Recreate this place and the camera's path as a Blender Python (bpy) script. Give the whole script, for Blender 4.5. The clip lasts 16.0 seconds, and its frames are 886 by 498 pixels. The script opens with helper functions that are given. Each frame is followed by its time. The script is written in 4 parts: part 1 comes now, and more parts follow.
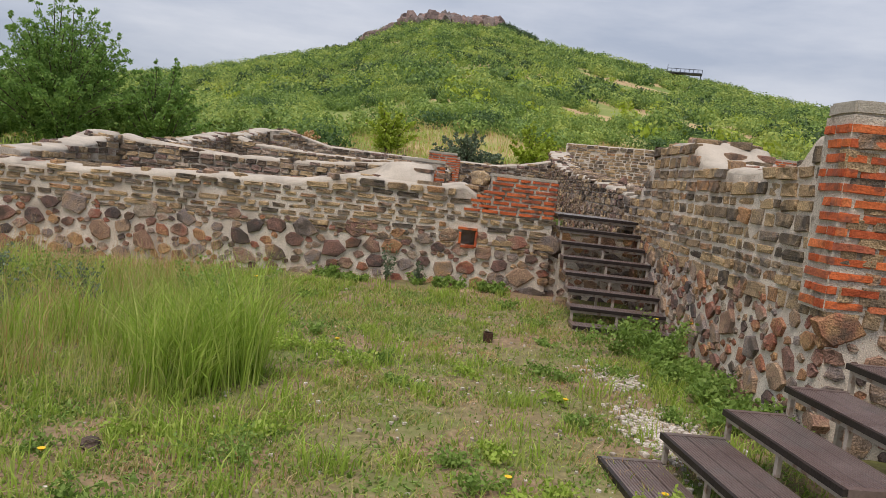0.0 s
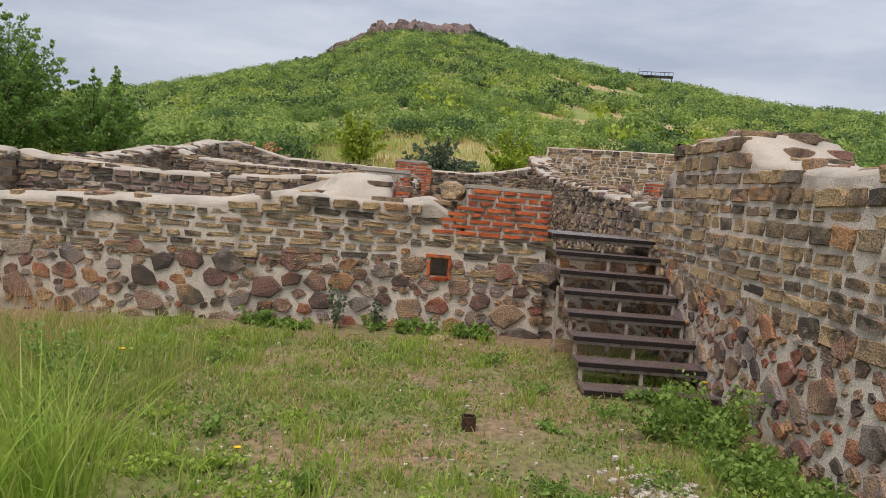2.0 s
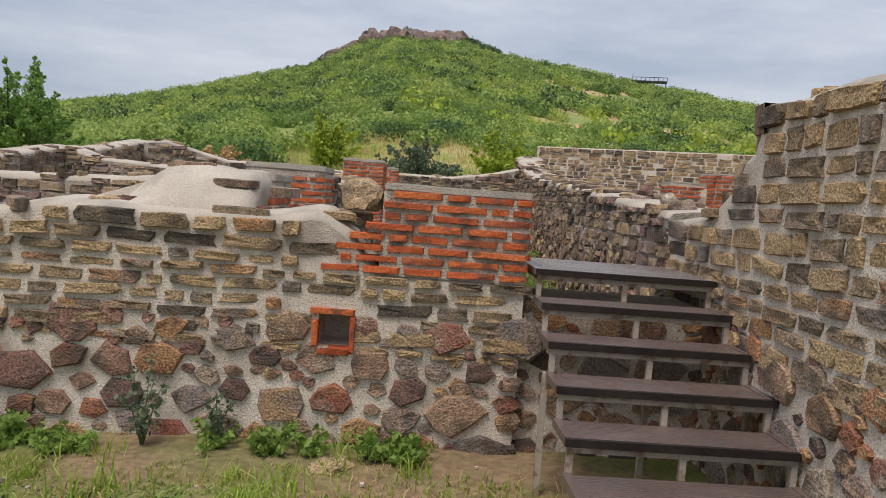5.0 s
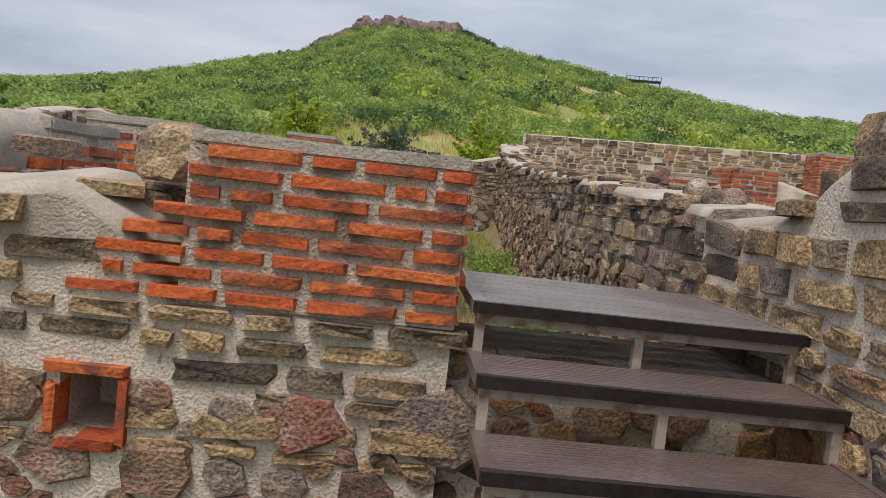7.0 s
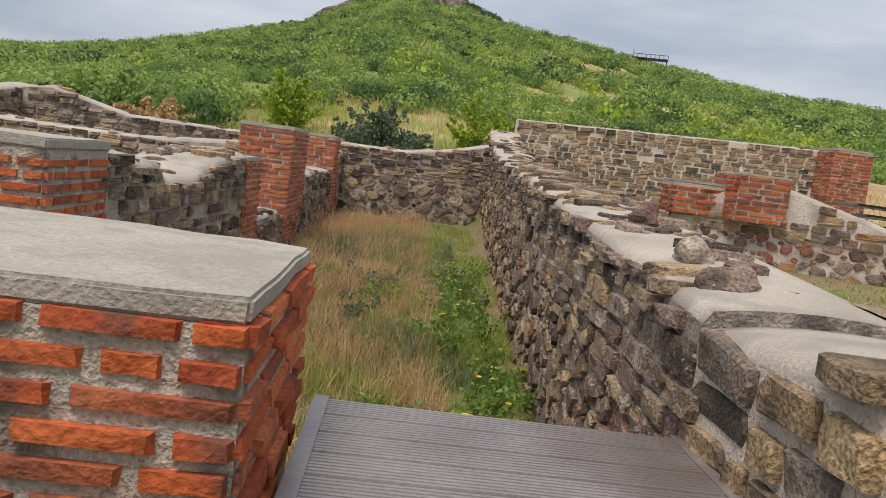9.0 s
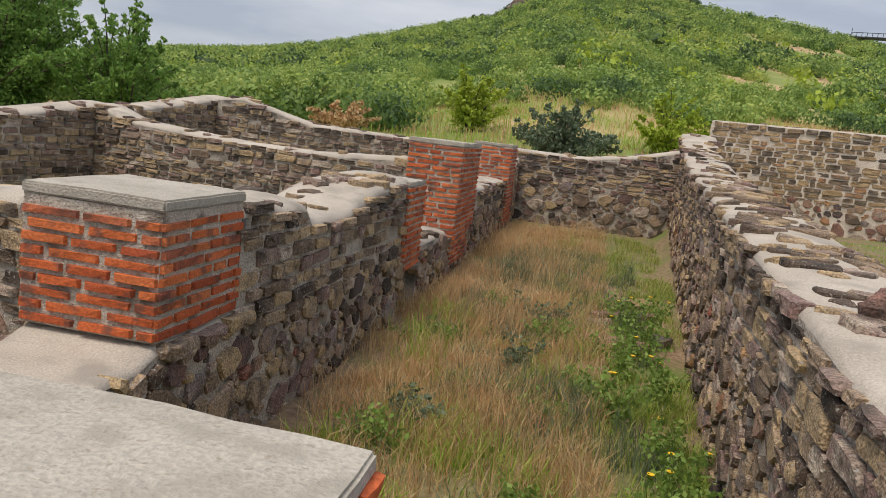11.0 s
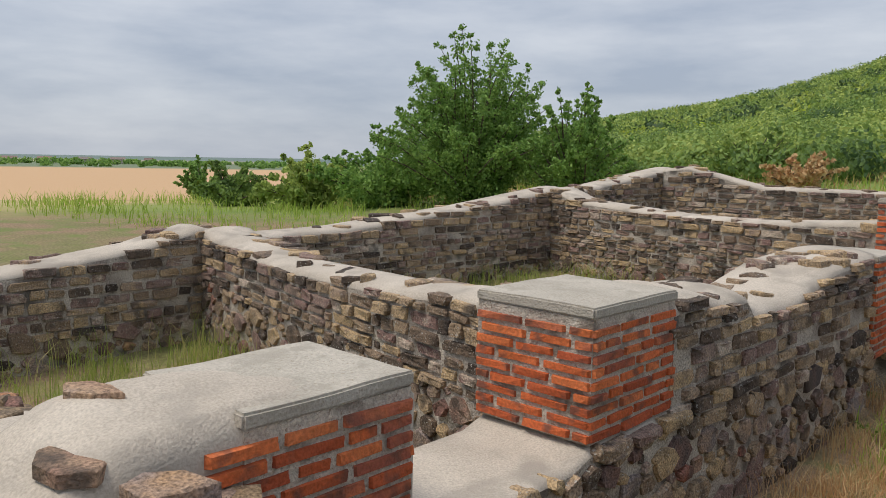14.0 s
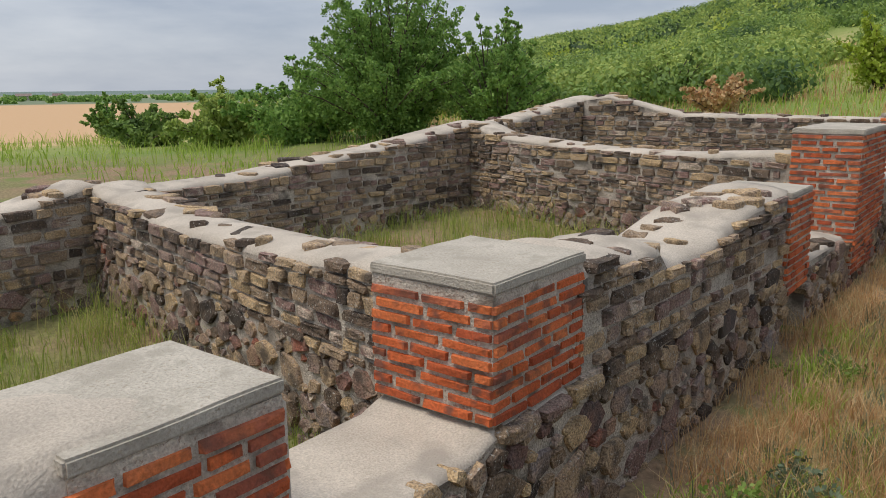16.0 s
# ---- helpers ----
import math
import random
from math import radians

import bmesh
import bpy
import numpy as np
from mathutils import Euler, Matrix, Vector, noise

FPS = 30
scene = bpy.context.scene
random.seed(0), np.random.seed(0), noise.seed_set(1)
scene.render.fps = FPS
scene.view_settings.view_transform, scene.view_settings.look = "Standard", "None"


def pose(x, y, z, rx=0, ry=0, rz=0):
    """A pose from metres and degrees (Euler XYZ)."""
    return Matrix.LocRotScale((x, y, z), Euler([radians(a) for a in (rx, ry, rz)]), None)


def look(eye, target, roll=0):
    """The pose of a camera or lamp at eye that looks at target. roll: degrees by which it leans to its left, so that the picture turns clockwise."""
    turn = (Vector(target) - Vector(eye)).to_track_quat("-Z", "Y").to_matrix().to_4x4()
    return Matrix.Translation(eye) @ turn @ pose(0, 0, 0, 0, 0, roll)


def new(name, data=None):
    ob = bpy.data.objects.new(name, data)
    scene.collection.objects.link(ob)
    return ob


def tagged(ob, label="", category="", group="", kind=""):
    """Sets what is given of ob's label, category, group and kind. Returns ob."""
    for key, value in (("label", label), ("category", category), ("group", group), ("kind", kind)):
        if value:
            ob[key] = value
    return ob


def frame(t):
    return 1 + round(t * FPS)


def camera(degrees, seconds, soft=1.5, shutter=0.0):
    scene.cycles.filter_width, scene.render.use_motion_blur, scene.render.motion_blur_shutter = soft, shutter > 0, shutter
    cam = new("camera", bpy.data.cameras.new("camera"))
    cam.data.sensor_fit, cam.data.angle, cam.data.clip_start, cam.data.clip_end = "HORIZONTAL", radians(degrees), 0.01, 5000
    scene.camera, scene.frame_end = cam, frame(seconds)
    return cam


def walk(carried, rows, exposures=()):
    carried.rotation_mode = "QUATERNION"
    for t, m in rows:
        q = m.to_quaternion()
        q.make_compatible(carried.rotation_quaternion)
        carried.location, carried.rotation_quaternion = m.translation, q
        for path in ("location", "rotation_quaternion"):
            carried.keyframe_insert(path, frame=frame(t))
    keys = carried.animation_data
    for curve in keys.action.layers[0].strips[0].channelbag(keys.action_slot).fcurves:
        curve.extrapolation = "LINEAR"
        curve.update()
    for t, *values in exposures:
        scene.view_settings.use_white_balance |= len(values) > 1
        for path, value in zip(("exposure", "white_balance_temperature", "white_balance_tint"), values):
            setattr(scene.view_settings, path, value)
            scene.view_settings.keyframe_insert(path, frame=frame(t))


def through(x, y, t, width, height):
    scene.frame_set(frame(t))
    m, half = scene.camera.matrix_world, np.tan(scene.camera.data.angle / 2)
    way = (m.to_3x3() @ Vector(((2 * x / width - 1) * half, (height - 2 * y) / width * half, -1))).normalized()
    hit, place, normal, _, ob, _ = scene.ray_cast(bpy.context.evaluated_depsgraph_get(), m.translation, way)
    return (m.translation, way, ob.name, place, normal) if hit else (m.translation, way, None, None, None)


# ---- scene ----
cam = camera(59.7, 16.0, soft=0.8)
PATH = [
    (0, (0.003, -0.222, 1.792), (0.023, 1.769, 1.607), 6.6),
    (0.5, (-0.04, 0.378, 1.835), (-0.015, 2.37, 1.663), 5.9),
    (1, (-0.001, 0.903, 1.845), (0.025, 2.898, 1.699), 5.4),
    (1.5, (0.064, 1.538, 1.842), (0.106, 3.531, 1.688), 5.3),
    (2, (0.15, 2.143, 1.851), (0.225, 4.135, 1.695), 4.9),
    (2.5, (0.29, 2.756, 1.865), (0.382, 4.75, 1.743), 4.0),
    (3, (0.366, 3.344, 1.866), (0.482, 5.339, 1.792), 3.0),
    (3.5, (0.461, 3.888, 1.876), (0.581, 5.884, 1.821), 2.8),
    (3.7, (0.497, 4.113, 1.881), (0.622, 6.108, 1.821), 3.2),
    (5.8, (1.108, 6.72, 1.789), (1.144, 8.714, 1.63), 5.4),
    (6, (1.162, 6.926, 1.769), (1.178, 8.92, 1.617), 5.4),
    (6.5, (1.278, 7.412, 1.779), (1.312, 9.406, 1.632), 5.8),
    (7, (1.363, 7.935, 1.81), (1.481, 9.925, 1.66), 6.5),
    (7.5, (1.564, 8.39, 1.849), (1.735, 10.376, 1.682), 6.7),
    (8, (1.688, 8.655, 2.003), (1.869, 10.637, 1.811), 6.9),
    (8.5, (1.744, 8.941, 2.131), (1.922, 10.922, 1.922), 7.5),
    (8.7, (1.774, 9.009, 2.157), (1.928, 10.992, 1.946), 7.6),
    (10.8, (1.872, 9.895, 2.472), (1.652, 11.862, 2.188), 7.8),
    (11, (1.893, 9.889, 2.528), (1.546, 11.836, 2.23), 7.2),
    (11.5, (1.823, 9.917, 2.575), (0.991, 11.708, 2.261), 4.9),
    (12, (1.747, 10.043, 2.697), (0.615, 11.662, 2.384), 3.3),
    (12.5, (1.85, 10.045, 2.74), (0.662, 11.631, 2.47), 2.8),
    (13, (1.958, 10.031, 2.753), (0.72, 11.584, 2.524), 2.0),
    (13.5, (1.99, 9.997, 2.768), (0.672, 11.487, 2.562), 1.4),
    (14, (1.978, 9.972, 2.753), (0.611, 11.414, 2.523), 1.1),
    (14.5, (1.987, 10.018, 2.724), (0.628, 11.457, 2.436), 0.8),
    (15, (1.898, 10.202, 2.72), (0.592, 11.679, 2.387), 0.8),
    (15.5, (1.831, 10.35, 2.86), (0.598, 11.88, 2.488), 0.3),
    (16, (1.865, 10.412, 2.909), (0.651, 11.946, 2.495), -0.5),
]
walk(cam, [(t, look(eye, target, roll)) for t, eye, target, roll in PATH],
     [(0, 0.06, 6600, 14), (4, 0.06, 6500, 13), (8.5, 0.05, 6600, 12), (11, 0.05, 6700, 12), (12.5, 0.0, 6500, 11), (16, 0.0, 6500, 11)])

# ---- light ----
world = bpy.data.worlds.new("world")
scene.world = world
world.use_nodes = True
wn, wl = world.node_tree.nodes, world.node_tree.links
wn.clear()
sky = wn.new("ShaderNodeTexSky")
sky.sky_type, sky.sun_disc, sky.sun_elevation, sky.sun_rotation = "NISHITA", False, radians(63), radians(212)
wco = wn.new("ShaderNodeTexCoord")
wmap = wn.new("ShaderNodeMapping")
wmap.inputs["Scale"].default_value = (1.6, 1.6, 7.0)
wnoise = wn.new("ShaderNodeTexNoise")
wnoise.inputs["Scale"].default_value, wnoise.inputs["Detail"].default_value = 2.2, 7
wnoise.inputs["Roughness"].default_value = 0.55
wramp = wn.new("ShaderNodeValToRGB")
wramp.color_ramp.elements[0].position, wramp.color_ramp.elements[0].color = 0.33, (0.40, 0.46, 0.56, 1)
wramp.color_ramp.elements[1].position, wramp.color_ramp.elements[1].color = 0.70, (0.65, 0.69, 0.75, 1)
wmix = wn.new("ShaderNodeMixRGB")
wmix.inputs[0].default_value = 0.88
wgain = wn.new("ShaderNodeMixRGB")
wgain.blend_type, wgain.inputs[0].default_value, wgain.inputs[2].default_value = "MULTIPLY", 1, (0.1, 0.1, 0.1, 1)
wbg, wout = wn.new("ShaderNodeBackground"), wn.new("ShaderNodeOutputWorld")
wl.new(wco.outputs["Generated"], wmap.inputs["Vector"])
wl.new(wmap.outputs["Vector"], wnoise.inputs["Vector"])
wl.new(wnoise.outputs["Fac"], wramp.inputs["Fac"])
wl.new(sky.outputs["Color"], wgain.inputs[1])
wl.new(wgain.outputs["Color"], wmix.inputs[1])
wl.new(wramp.outputs["Color"], wmix.inputs[2])
wl.new(wmix.outputs["Color"], wbg.inputs["Color"])
# an overcast sky grows brighter towards the zenith
wsep, wrise = wn.new("ShaderNodeSeparateXYZ"), wn.new("ShaderNodeMapRange")
wrise.inputs["To Min"].default_value, wrise.inputs["To Max"].default_value = 0.93, 1.5
wl.new(wco.outputs["Generated"], wsep.inputs[0])
wl.new(wsep.outputs["Z"], wrise.inputs["Value"])
wl.new(wrise.outputs["Result"], wbg.inputs["Strength"])
wl.new(wbg.outputs["Background"], wout.inputs["Surface"])
sun = new("sun", bpy.data.lights.new("sun", "SUN"))
sun.data.energy, sun.data.angle, sun.data.color = 2.3, radians(24), (1.0, 0.91, 0.78)
sun.matrix_world = look((0, 0, 30), (8, 13, 0))
scene.view_settings.exposure = 0.1

# ---- materials ----
def material(name, ramp, scale=6.0, rough=0.9, bump=0.3, fine=40.0, metal=0.0, vary="", coat=0.0, spread=0.45, stain=None, stain_scale=1.5, fleck=None, mottle=0.35, pick=1.0, spec=0.3):
    """ramp: [(position, colour)]; vary: 'object' or 'island' picks from the ramp piece by piece, '' by noise."""
    m = bpy.data.materials.new(name)
    m.use_nodes = True
    n, l = m.node_tree.nodes, m.node_tree.links
    bsdf = n["Principled BSDF"]
    co = n.new("ShaderNodeTexCoord")
    geo = n.new("ShaderNodeNewGeometry")
    big = n.new("ShaderNodeTexNoise")
    big.inputs["Scale"].default_value, big.inputs["Detail"].default_value = scale, 5
    l.new(geo.outputs["Position"], big.inputs["Vector"])
    small = n.new("ShaderNodeTexNoise")
    small.inputs["Scale"].default_value, small.inputs["Detail"].default_value = fine, 4
    l.new(geo.outputs["Position"], small.inputs["Vector"])
    cr = n.new("ShaderNodeValToRGB")
    while len(cr.color_ramp.elements) < len(ramp):
        cr.color_ramp.elements.new(0.5)
    for e, (p, c) in zip(cr.color_ramp.elements, ramp):
        e.position, e.color = p, (*c, 1)
    if vary:
        src = n.new("ShaderNodeObjectInfo").outputs["Random"] if vary == "object" else geo.outputs["Random Per Island"]
        a = n.new("ShaderNodeMath")
        a.operation, a.inputs[1].default_value = "MULTIPLY_ADD", mottle
        l.new(big.outputs["Fac"], a.inputs[0])
        b = n.new("ShaderNodeMath")
        b.operation, b.inputs[1].default_value, b.inputs[2].default_value = "MULTIPLY_ADD", pick, (1 - pick) / 2 - mottle / 2
        l.new(src, b.inputs[0])
        l.new(b.outputs[0], a.inputs[2])
        l.new(a.outputs[0], cr.inputs["Fac"])
    else:
        l.new(big.outputs["Fac"], cr.inputs["Fac"])
    col = cr.outputs["Color"]
    grain = n.new("ShaderNodeMapRange")
    grain.inputs["From Min"].default_value, grain.inputs["From Max"].default_value = 0.25, 0.75
    grain.inputs["To Min"].default_value, grain.inputs["To Max"].default_value = 1 - spread, 1 + spread
    l.new(small.outputs["Fac"], grain.inputs["Value"])
    mul = n.new("ShaderNodeVectorMath")
    mul.operation = "SCALE"
    l.new(col, mul.inputs[0])
    l.new(grain.outputs["Result"], mul.inputs["Scale"])
    col = mul.outputs[0]
    for colour, sc, lo, hi in ((stain, stain_scale, 0.53, 0.66), (fleck, 55.0, 0.62, 0.68)):
        if colour:
            sn = n.new("ShaderNodeTexNoise")
            sn.inputs["Scale"].default_value, sn.inputs["Detail"].default_value = sc, 3 if sc > 20 else 6
            l.new(geo.outputs["Position"], sn.inputs["Vector"])
            mr = n.new("ShaderNodeMapRange")
            mr.inputs["From Min"].default_value, mr.inputs["From Max"].default_value = lo, hi
            mr.inputs["To Max"].default_value = 0.85
            l.new(sn.outputs["Fac"], mr.inputs["Value"])
            mx = n.new("ShaderNodeMixRGB")
            mx.inputs[2].default_value = (*colour, 1)
            l.new(mr.outputs["Result"], mx.inputs[0])
            l.new(col, mx.inputs[1])
            col = mx.outputs["Color"]
    l.new(col, bsdf.inputs["Base Color"])
    bsdf.inputs["Roughness"].default_value, bsdf.inputs["Metallic"].default_value = rough, metal
    bsdf.inputs["Specular IOR Level"].default_value = spec
    if bump:
        bp = n.new("ShaderNodeBump")
        bp.inputs["Strength"].default_value, bp.inputs["Distance"].default_value = bump, 0.02
        l.new(small.outputs["Fac"], bp.inputs["Height"])
        l.new(bp.outputs["Normal"], bsdf.inputs["Normal"])
    return m


COURSED = [(0.0, (0.09, 0.075, 0.06)), (0.12, (0.22, 0.165, 0.11)), (0.32, (0.34, 0.235, 0.135)), (0.55, (0.46, 0.325, 0.18)), (0.74, (0.34, 0.245, 0.15)), (0.88, (0.19, 0.16, 0.135)), (1.0, (0.40, 0.22, 0.11))]
WEATHERED = [(0.0, (0.055, 0.043, 0.036)), (0.18, (0.19, 0.135, 0.095)), (0.4, (0.35, 0.255, 0.165)), (0.6, (0.48, 0.345, 0.195)), (0.76, (0.28, 0.205, 0.165)), (0.9, (0.23, 0.14, 0.12)), (1.0, (0.50, 0.41, 0.32))]
RUBBLE = [(0.0, (0.10, 0.08, 0.075)), (0.15, (0.26, 0.14, 0.11)), (0.35, (0.38, 0.26, 0.17)), (0.5, (0.24, 0.20, 0.19)), (0.68, (0.43, 0.26, 0.13)), (0.84, (0.30, 0.11, 0.075)), (1.0, (0.38, 0.31, 0.24))]
BRICK = [(0.0, (0.36, 0.075, 0.03)), (0.5, (0.55, 0.125, 0.04)), (0.8, (0.64, 0.19, 0.065)), (1.0, (0.34, 0.10, 0.06))]
DARK = (0.085, 0.068, 0.055)
M_COURSED = material("coursed_stone", COURSED, 9, 0.92, 0.9, 75, spread=0.65, vary="object", stain=DARK, stain_scale=5.0)
M_COURSED_I = material("coursed_stone_far", COURSED, 9, 0.92, 0.9, 75, spread=0.65, vary="island", stain=DARK, stain_scale=5.0)
M_RUBBLE = material("rubble_stone", RUBBLE, 9, 0.9, 0.9, 75, spread=0.65, vary="object", stain=DARK, stain_scale=3.6)
M_RUBBLE_I = material("rubble_stone_far", RUBBLE, 9, 0.9, 0.9, 75, spread=0.65, vary="island", stain=DARK, stain_scale=3.6)
M_WEATHERED = material("weathered_stone", WEATHERED, 11, 0.92, 0.9, 75, spread=0.65, vary="object", stain=DARK, stain_scale=4.5, fleck=(0.42, 0.40, 0.36))
M_WEATHERED_I = material("weathered_stone_far", WEATHERED, 11, 0.92, 0.9, 75, spread=0.65, vary="island", stain=DARK, stain_scale=4.5, fleck=(0.42, 0.40, 0.36))
M_BRICK = material("roman_brick", BRICK, 14, 0.85, 0.5, 60, vary="object", spread=0.3, stain=(0.16, 0.07, 0.05), stain_scale=8)
M_BRICK_I = material("roman_brick_far", BRICK, 14, 0.85, 0.5, 60, vary="island", spread=0.3, stain=(0.16, 0.07, 0.05), stain_scale=8)
M_MORTAR = material("lime_mortar", [(0.3, (0.56, 0.485, 0.405)), (0.7, (0.73, 0.65, 0.56))], 3, 0.95, 0.6, 90, spread=0.3, stain=(0.38, 0.32, 0.265), stain_scale=2.2, fleck=(0.34, 0.20, 0.15))
M_OLD_MORTAR = material("weathered_mortar", [(0.3, (0.32, 0.275, 0.23)), (0.7, (0.56, 0.50, 0.42))], 4, 0.95, 0.9, 70, spread=0.4, stain=(0.09, 0.08, 0.07), stain_scale=3.5, fleck=(0.16, 0.13, 0.11))
M_JOINT = material("brick_joint_mortar", [(0.3, (0.40, 0.35, 0.29)), (0.7, (0.60, 0.535, 0.45))], 5, 0.95, 0.8, 80, spread=0.3, stain=(0.17, 0.14, 0.11), stain_scale=6, fleck=(0.30, 0.22, 0.17))
M_CAP = material("cap_mortar", [(0.3, (0.40, 0.35, 0.29)), (0.7, (0.54, 0.48, 0.405))], 2, 0.95, 0.4, 90, spread=0.22, stain=(0.33, 0.295, 0.25), stain_scale=3.0)
M_SLAB = material("cement_slab", [(0.3, (0.37, 0.335, 0.28)), (0.7, (0.48, 0.44, 0.375))], 3, 0.9, 0.5, 80, spread=0.2, stain=(0.35, 0.32, 0.265), stain_scale=9, fleck=(0.33, 0.29, 0.23))
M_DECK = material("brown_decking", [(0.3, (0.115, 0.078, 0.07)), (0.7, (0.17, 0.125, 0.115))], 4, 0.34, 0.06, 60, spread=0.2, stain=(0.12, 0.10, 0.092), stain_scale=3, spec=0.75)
# same decking, base colour lightened and greyed to carry the sky's reflection
M_DECK_SKY_SHEEN = material("sky_sheen_decking", [(0.3, (0.19, 0.165, 0.16)), (0.7, (0.26, 0.235, 0.23))], 4, 0.3, 0.06, 60, spread=0.2, stain=(0.17, 0.14, 0.13), stain_scale=2.5, spec=0.75)
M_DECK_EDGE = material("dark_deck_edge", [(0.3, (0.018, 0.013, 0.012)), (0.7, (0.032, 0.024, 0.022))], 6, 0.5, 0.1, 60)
M_FRAME = material("taupe_painted_steel", [(0.3, (0.34, 0.295, 0.25)), (0.7, (0.45, 0.39, 0.33))], 5, 0.5, 0.05, 60, spread=0.12, stain=(0.19, 0.10, 0.06), stain_scale=14)
M_BARK = material("bark", [(0.3, (0.07, 0.055, 0.04)), (0.7, (0.14, 0.11, 0.085))], 8, 0.9, 0.5, 30)
M_STEEL = material("dark_steel", [(0.3, (0.03, 0.035, 0.05)), (0.7, (0.06, 0.065, 0.08))], 5, 0.5, 0.05, 40)
M_RUST = material("rusty_pipe", [(0.3, (0.035, 0.022, 0.016)), (0.7, (0.09, 0.045, 0.025))], 20, 0.8, 0.4, 60)
M_PEBBLE = material("pale_gravel", [(0.0, (0.30, 0.25, 0.20)), (0.5, (0.50, 0.44, 0.37)), (1.0, (0.58, 0.53, 0.48))], 20, 0.9, 0.3, 60, vary="island")
M_ROCK = material("summit_rock", [(0.0, (0.13, 0.10, 0.095)), (0.6, (0.26, 0.18, 0.155)), (1.0, (0.20, 0.175, 0.165))], 0.3, 0.95, 0.8, 1.2, vary="object", spread=0.4)


def leafy(name, a, b, c, through=0.3, patch=0.35, mottle=0.35, pick=1.0):
    """Leaves that pick their green one by one and let some light through."""
    m = material(name, [(0.0, a), (0.5, b), (1.0, c)], patch, 0.6, 0, 3, vary="island", spread=0.15, mottle=mottle, pick=pick)
    n, l = m.node_tree.nodes, m.node_tree.links
    bsdf, out = n["Principled BSDF"], n["Material Output"]
    tr, mix = n.new("ShaderNodeBsdfTranslucent"), n.new("ShaderNodeMixShader")
    l.new(bsdf.inputs["Base Color"].links[0].from_socket, tr.inputs["Color"])
    mix.inputs[0].default_value = through
    l.new(bsdf.outputs[0], mix.inputs[1])
    l.new(tr.outputs[0], mix.inputs[2])
    l.new(mix.outputs[0], out.inputs["Surface"])
    return m


M_TREE = leafy("tree_leaves", (0.12, 0.225, 0.05), (0.20, 0.35, 0.08), (0.31, 0.46, 0.115), 0.45)
M_HILL = leafy("hill_leaves", (0.065, 0.125, 0.045), (0.22, 0.33, 0.08), (0.44, 0.51, 0.13), 0.35, 0.14, 3.0, 0.4)
M_OAK = leafy("dark_hilltop_leaves", (0.04, 0.075, 0.03), (0.065, 0.115, 0.04), (0.10, 0.16, 0.055), 0.25)
M_YELLOW = leafy("yellow_green_leaves", (0.27, 0.36, 0.03), (0.36, 0.46, 0.05), (0.42, 0.48, 0.08))
M_SILVER = leafy("silver_leaves", (0.10, 0.14, 0.08), (0.15, 0.20, 0.12), (0.22, 0.27, 0.17))
M_GRASS = leafy("green_grass", (0.24, 0.35, 0.045), (0.37, 0.51, 0.08), (0.50, 0.54, 0.16), 0.45)
M_LAWN = leafy("lawn_weeds", (0.20, 0.29, 0.05), (0.36, 0.44, 0.09), (0.56, 0.48, 0.22), 0.4, 1.2, 0.9)
M_DRY = leafy("dry_grass", (0.48, 0.26, 0.12), (0.62, 0.41, 0.21), (0.70, 0.55, 0.31), 0.35, 1.0, 0.7)
M_WEED = leafy("weed_leaves", (0.13, 0.22, 0.04), (0.22, 0.34, 0.07), (0.33, 0.45, 0.12), 0.4)
M_PETAL = material("yellow_petals", [(0.3, (0.75, 0.42, 0.01)), (0.7, (0.85, 0.55, 0.02))], 30, 0.6, 0, 40, spread=0.1)

# ---- terrain ----
AZ = [-180, -75, -50, -40, -35, -31, -24, -20, -16, -12.2, -8.3, -6.8, -4.5, -2.1, 2.8, 5, 7.9, 12, 16, 20, 25, 30, 45, 70, 180]
EL = [0, -0.2, -0.1, 0.9, 2.1, 3.0, 4.1, 5.0, 6.1, 7.3, 8.3, 9.3, 10.5, 11.05, 11.1, 10.5, 10.1, 9.5, 8.8, 8.2, 7.3, 7.0, 5, 2, 0]
RIDGE = 350.0


def smooth(a, b, v):
    u = np.clip((v - a) / (b - a), 0, 1)
    return u * u * (3 - 2 * u)


def ground_z(x, y):
    x, y = np.asarray(x, float), np.asarray(y, float)
    yard = 0.05 + 0.025 * np.clip(y, -15, 10.9) + 0.03 * np.clip(x, -7, 0)
    inner = 0.36 + 0.042 * (y - 11.3) + 0.02 * np.clip(-x, 0, 6)
    inner = inner + smooth(3.2, 3.8, x) * (1.5 - inner) * (y > 10.9)
    near = np.where(y < 10.9, yard, inner)
    dx, dy = x - 1.0, y - 8.0
    r, az = np.hypot(dx, dy), np.degrees(np.arctan2(dx, dy))
    el = np.interp(az, AZ, EL)
    u = np.clip((r - 20) / (RIDGE - 20), 0, 1)
    hill = 1.25 + (np.tan(np.radians(el)) * RIDGE + 0.6) * u ** 1.12 - np.clip(r - RIDGE, 0, 300) * 0.25
    plain = 0.95 - 8.0 * smooth(22, 150, r) - 0.5 * smooth(150, 2500, r)
    front = smooth(-52, -36, az) * (1 - smooth(60, 100, az))
    far = hill * front + plain * (1 - front)
    back = smooth(105, 150, np.abs(az))
    far = far * (1 - back) + (0.05 - 0.002 * np.clip(r, 0, 500)) * back
    inside = np.maximum(smooth(7.4, 9.5, np.abs(x - 1.3)), smooth(25.6, 27.5, y))
    inside = np.maximum(inside, smooth(-10, -16, y))
    return near * (1 - inside) + far * inside


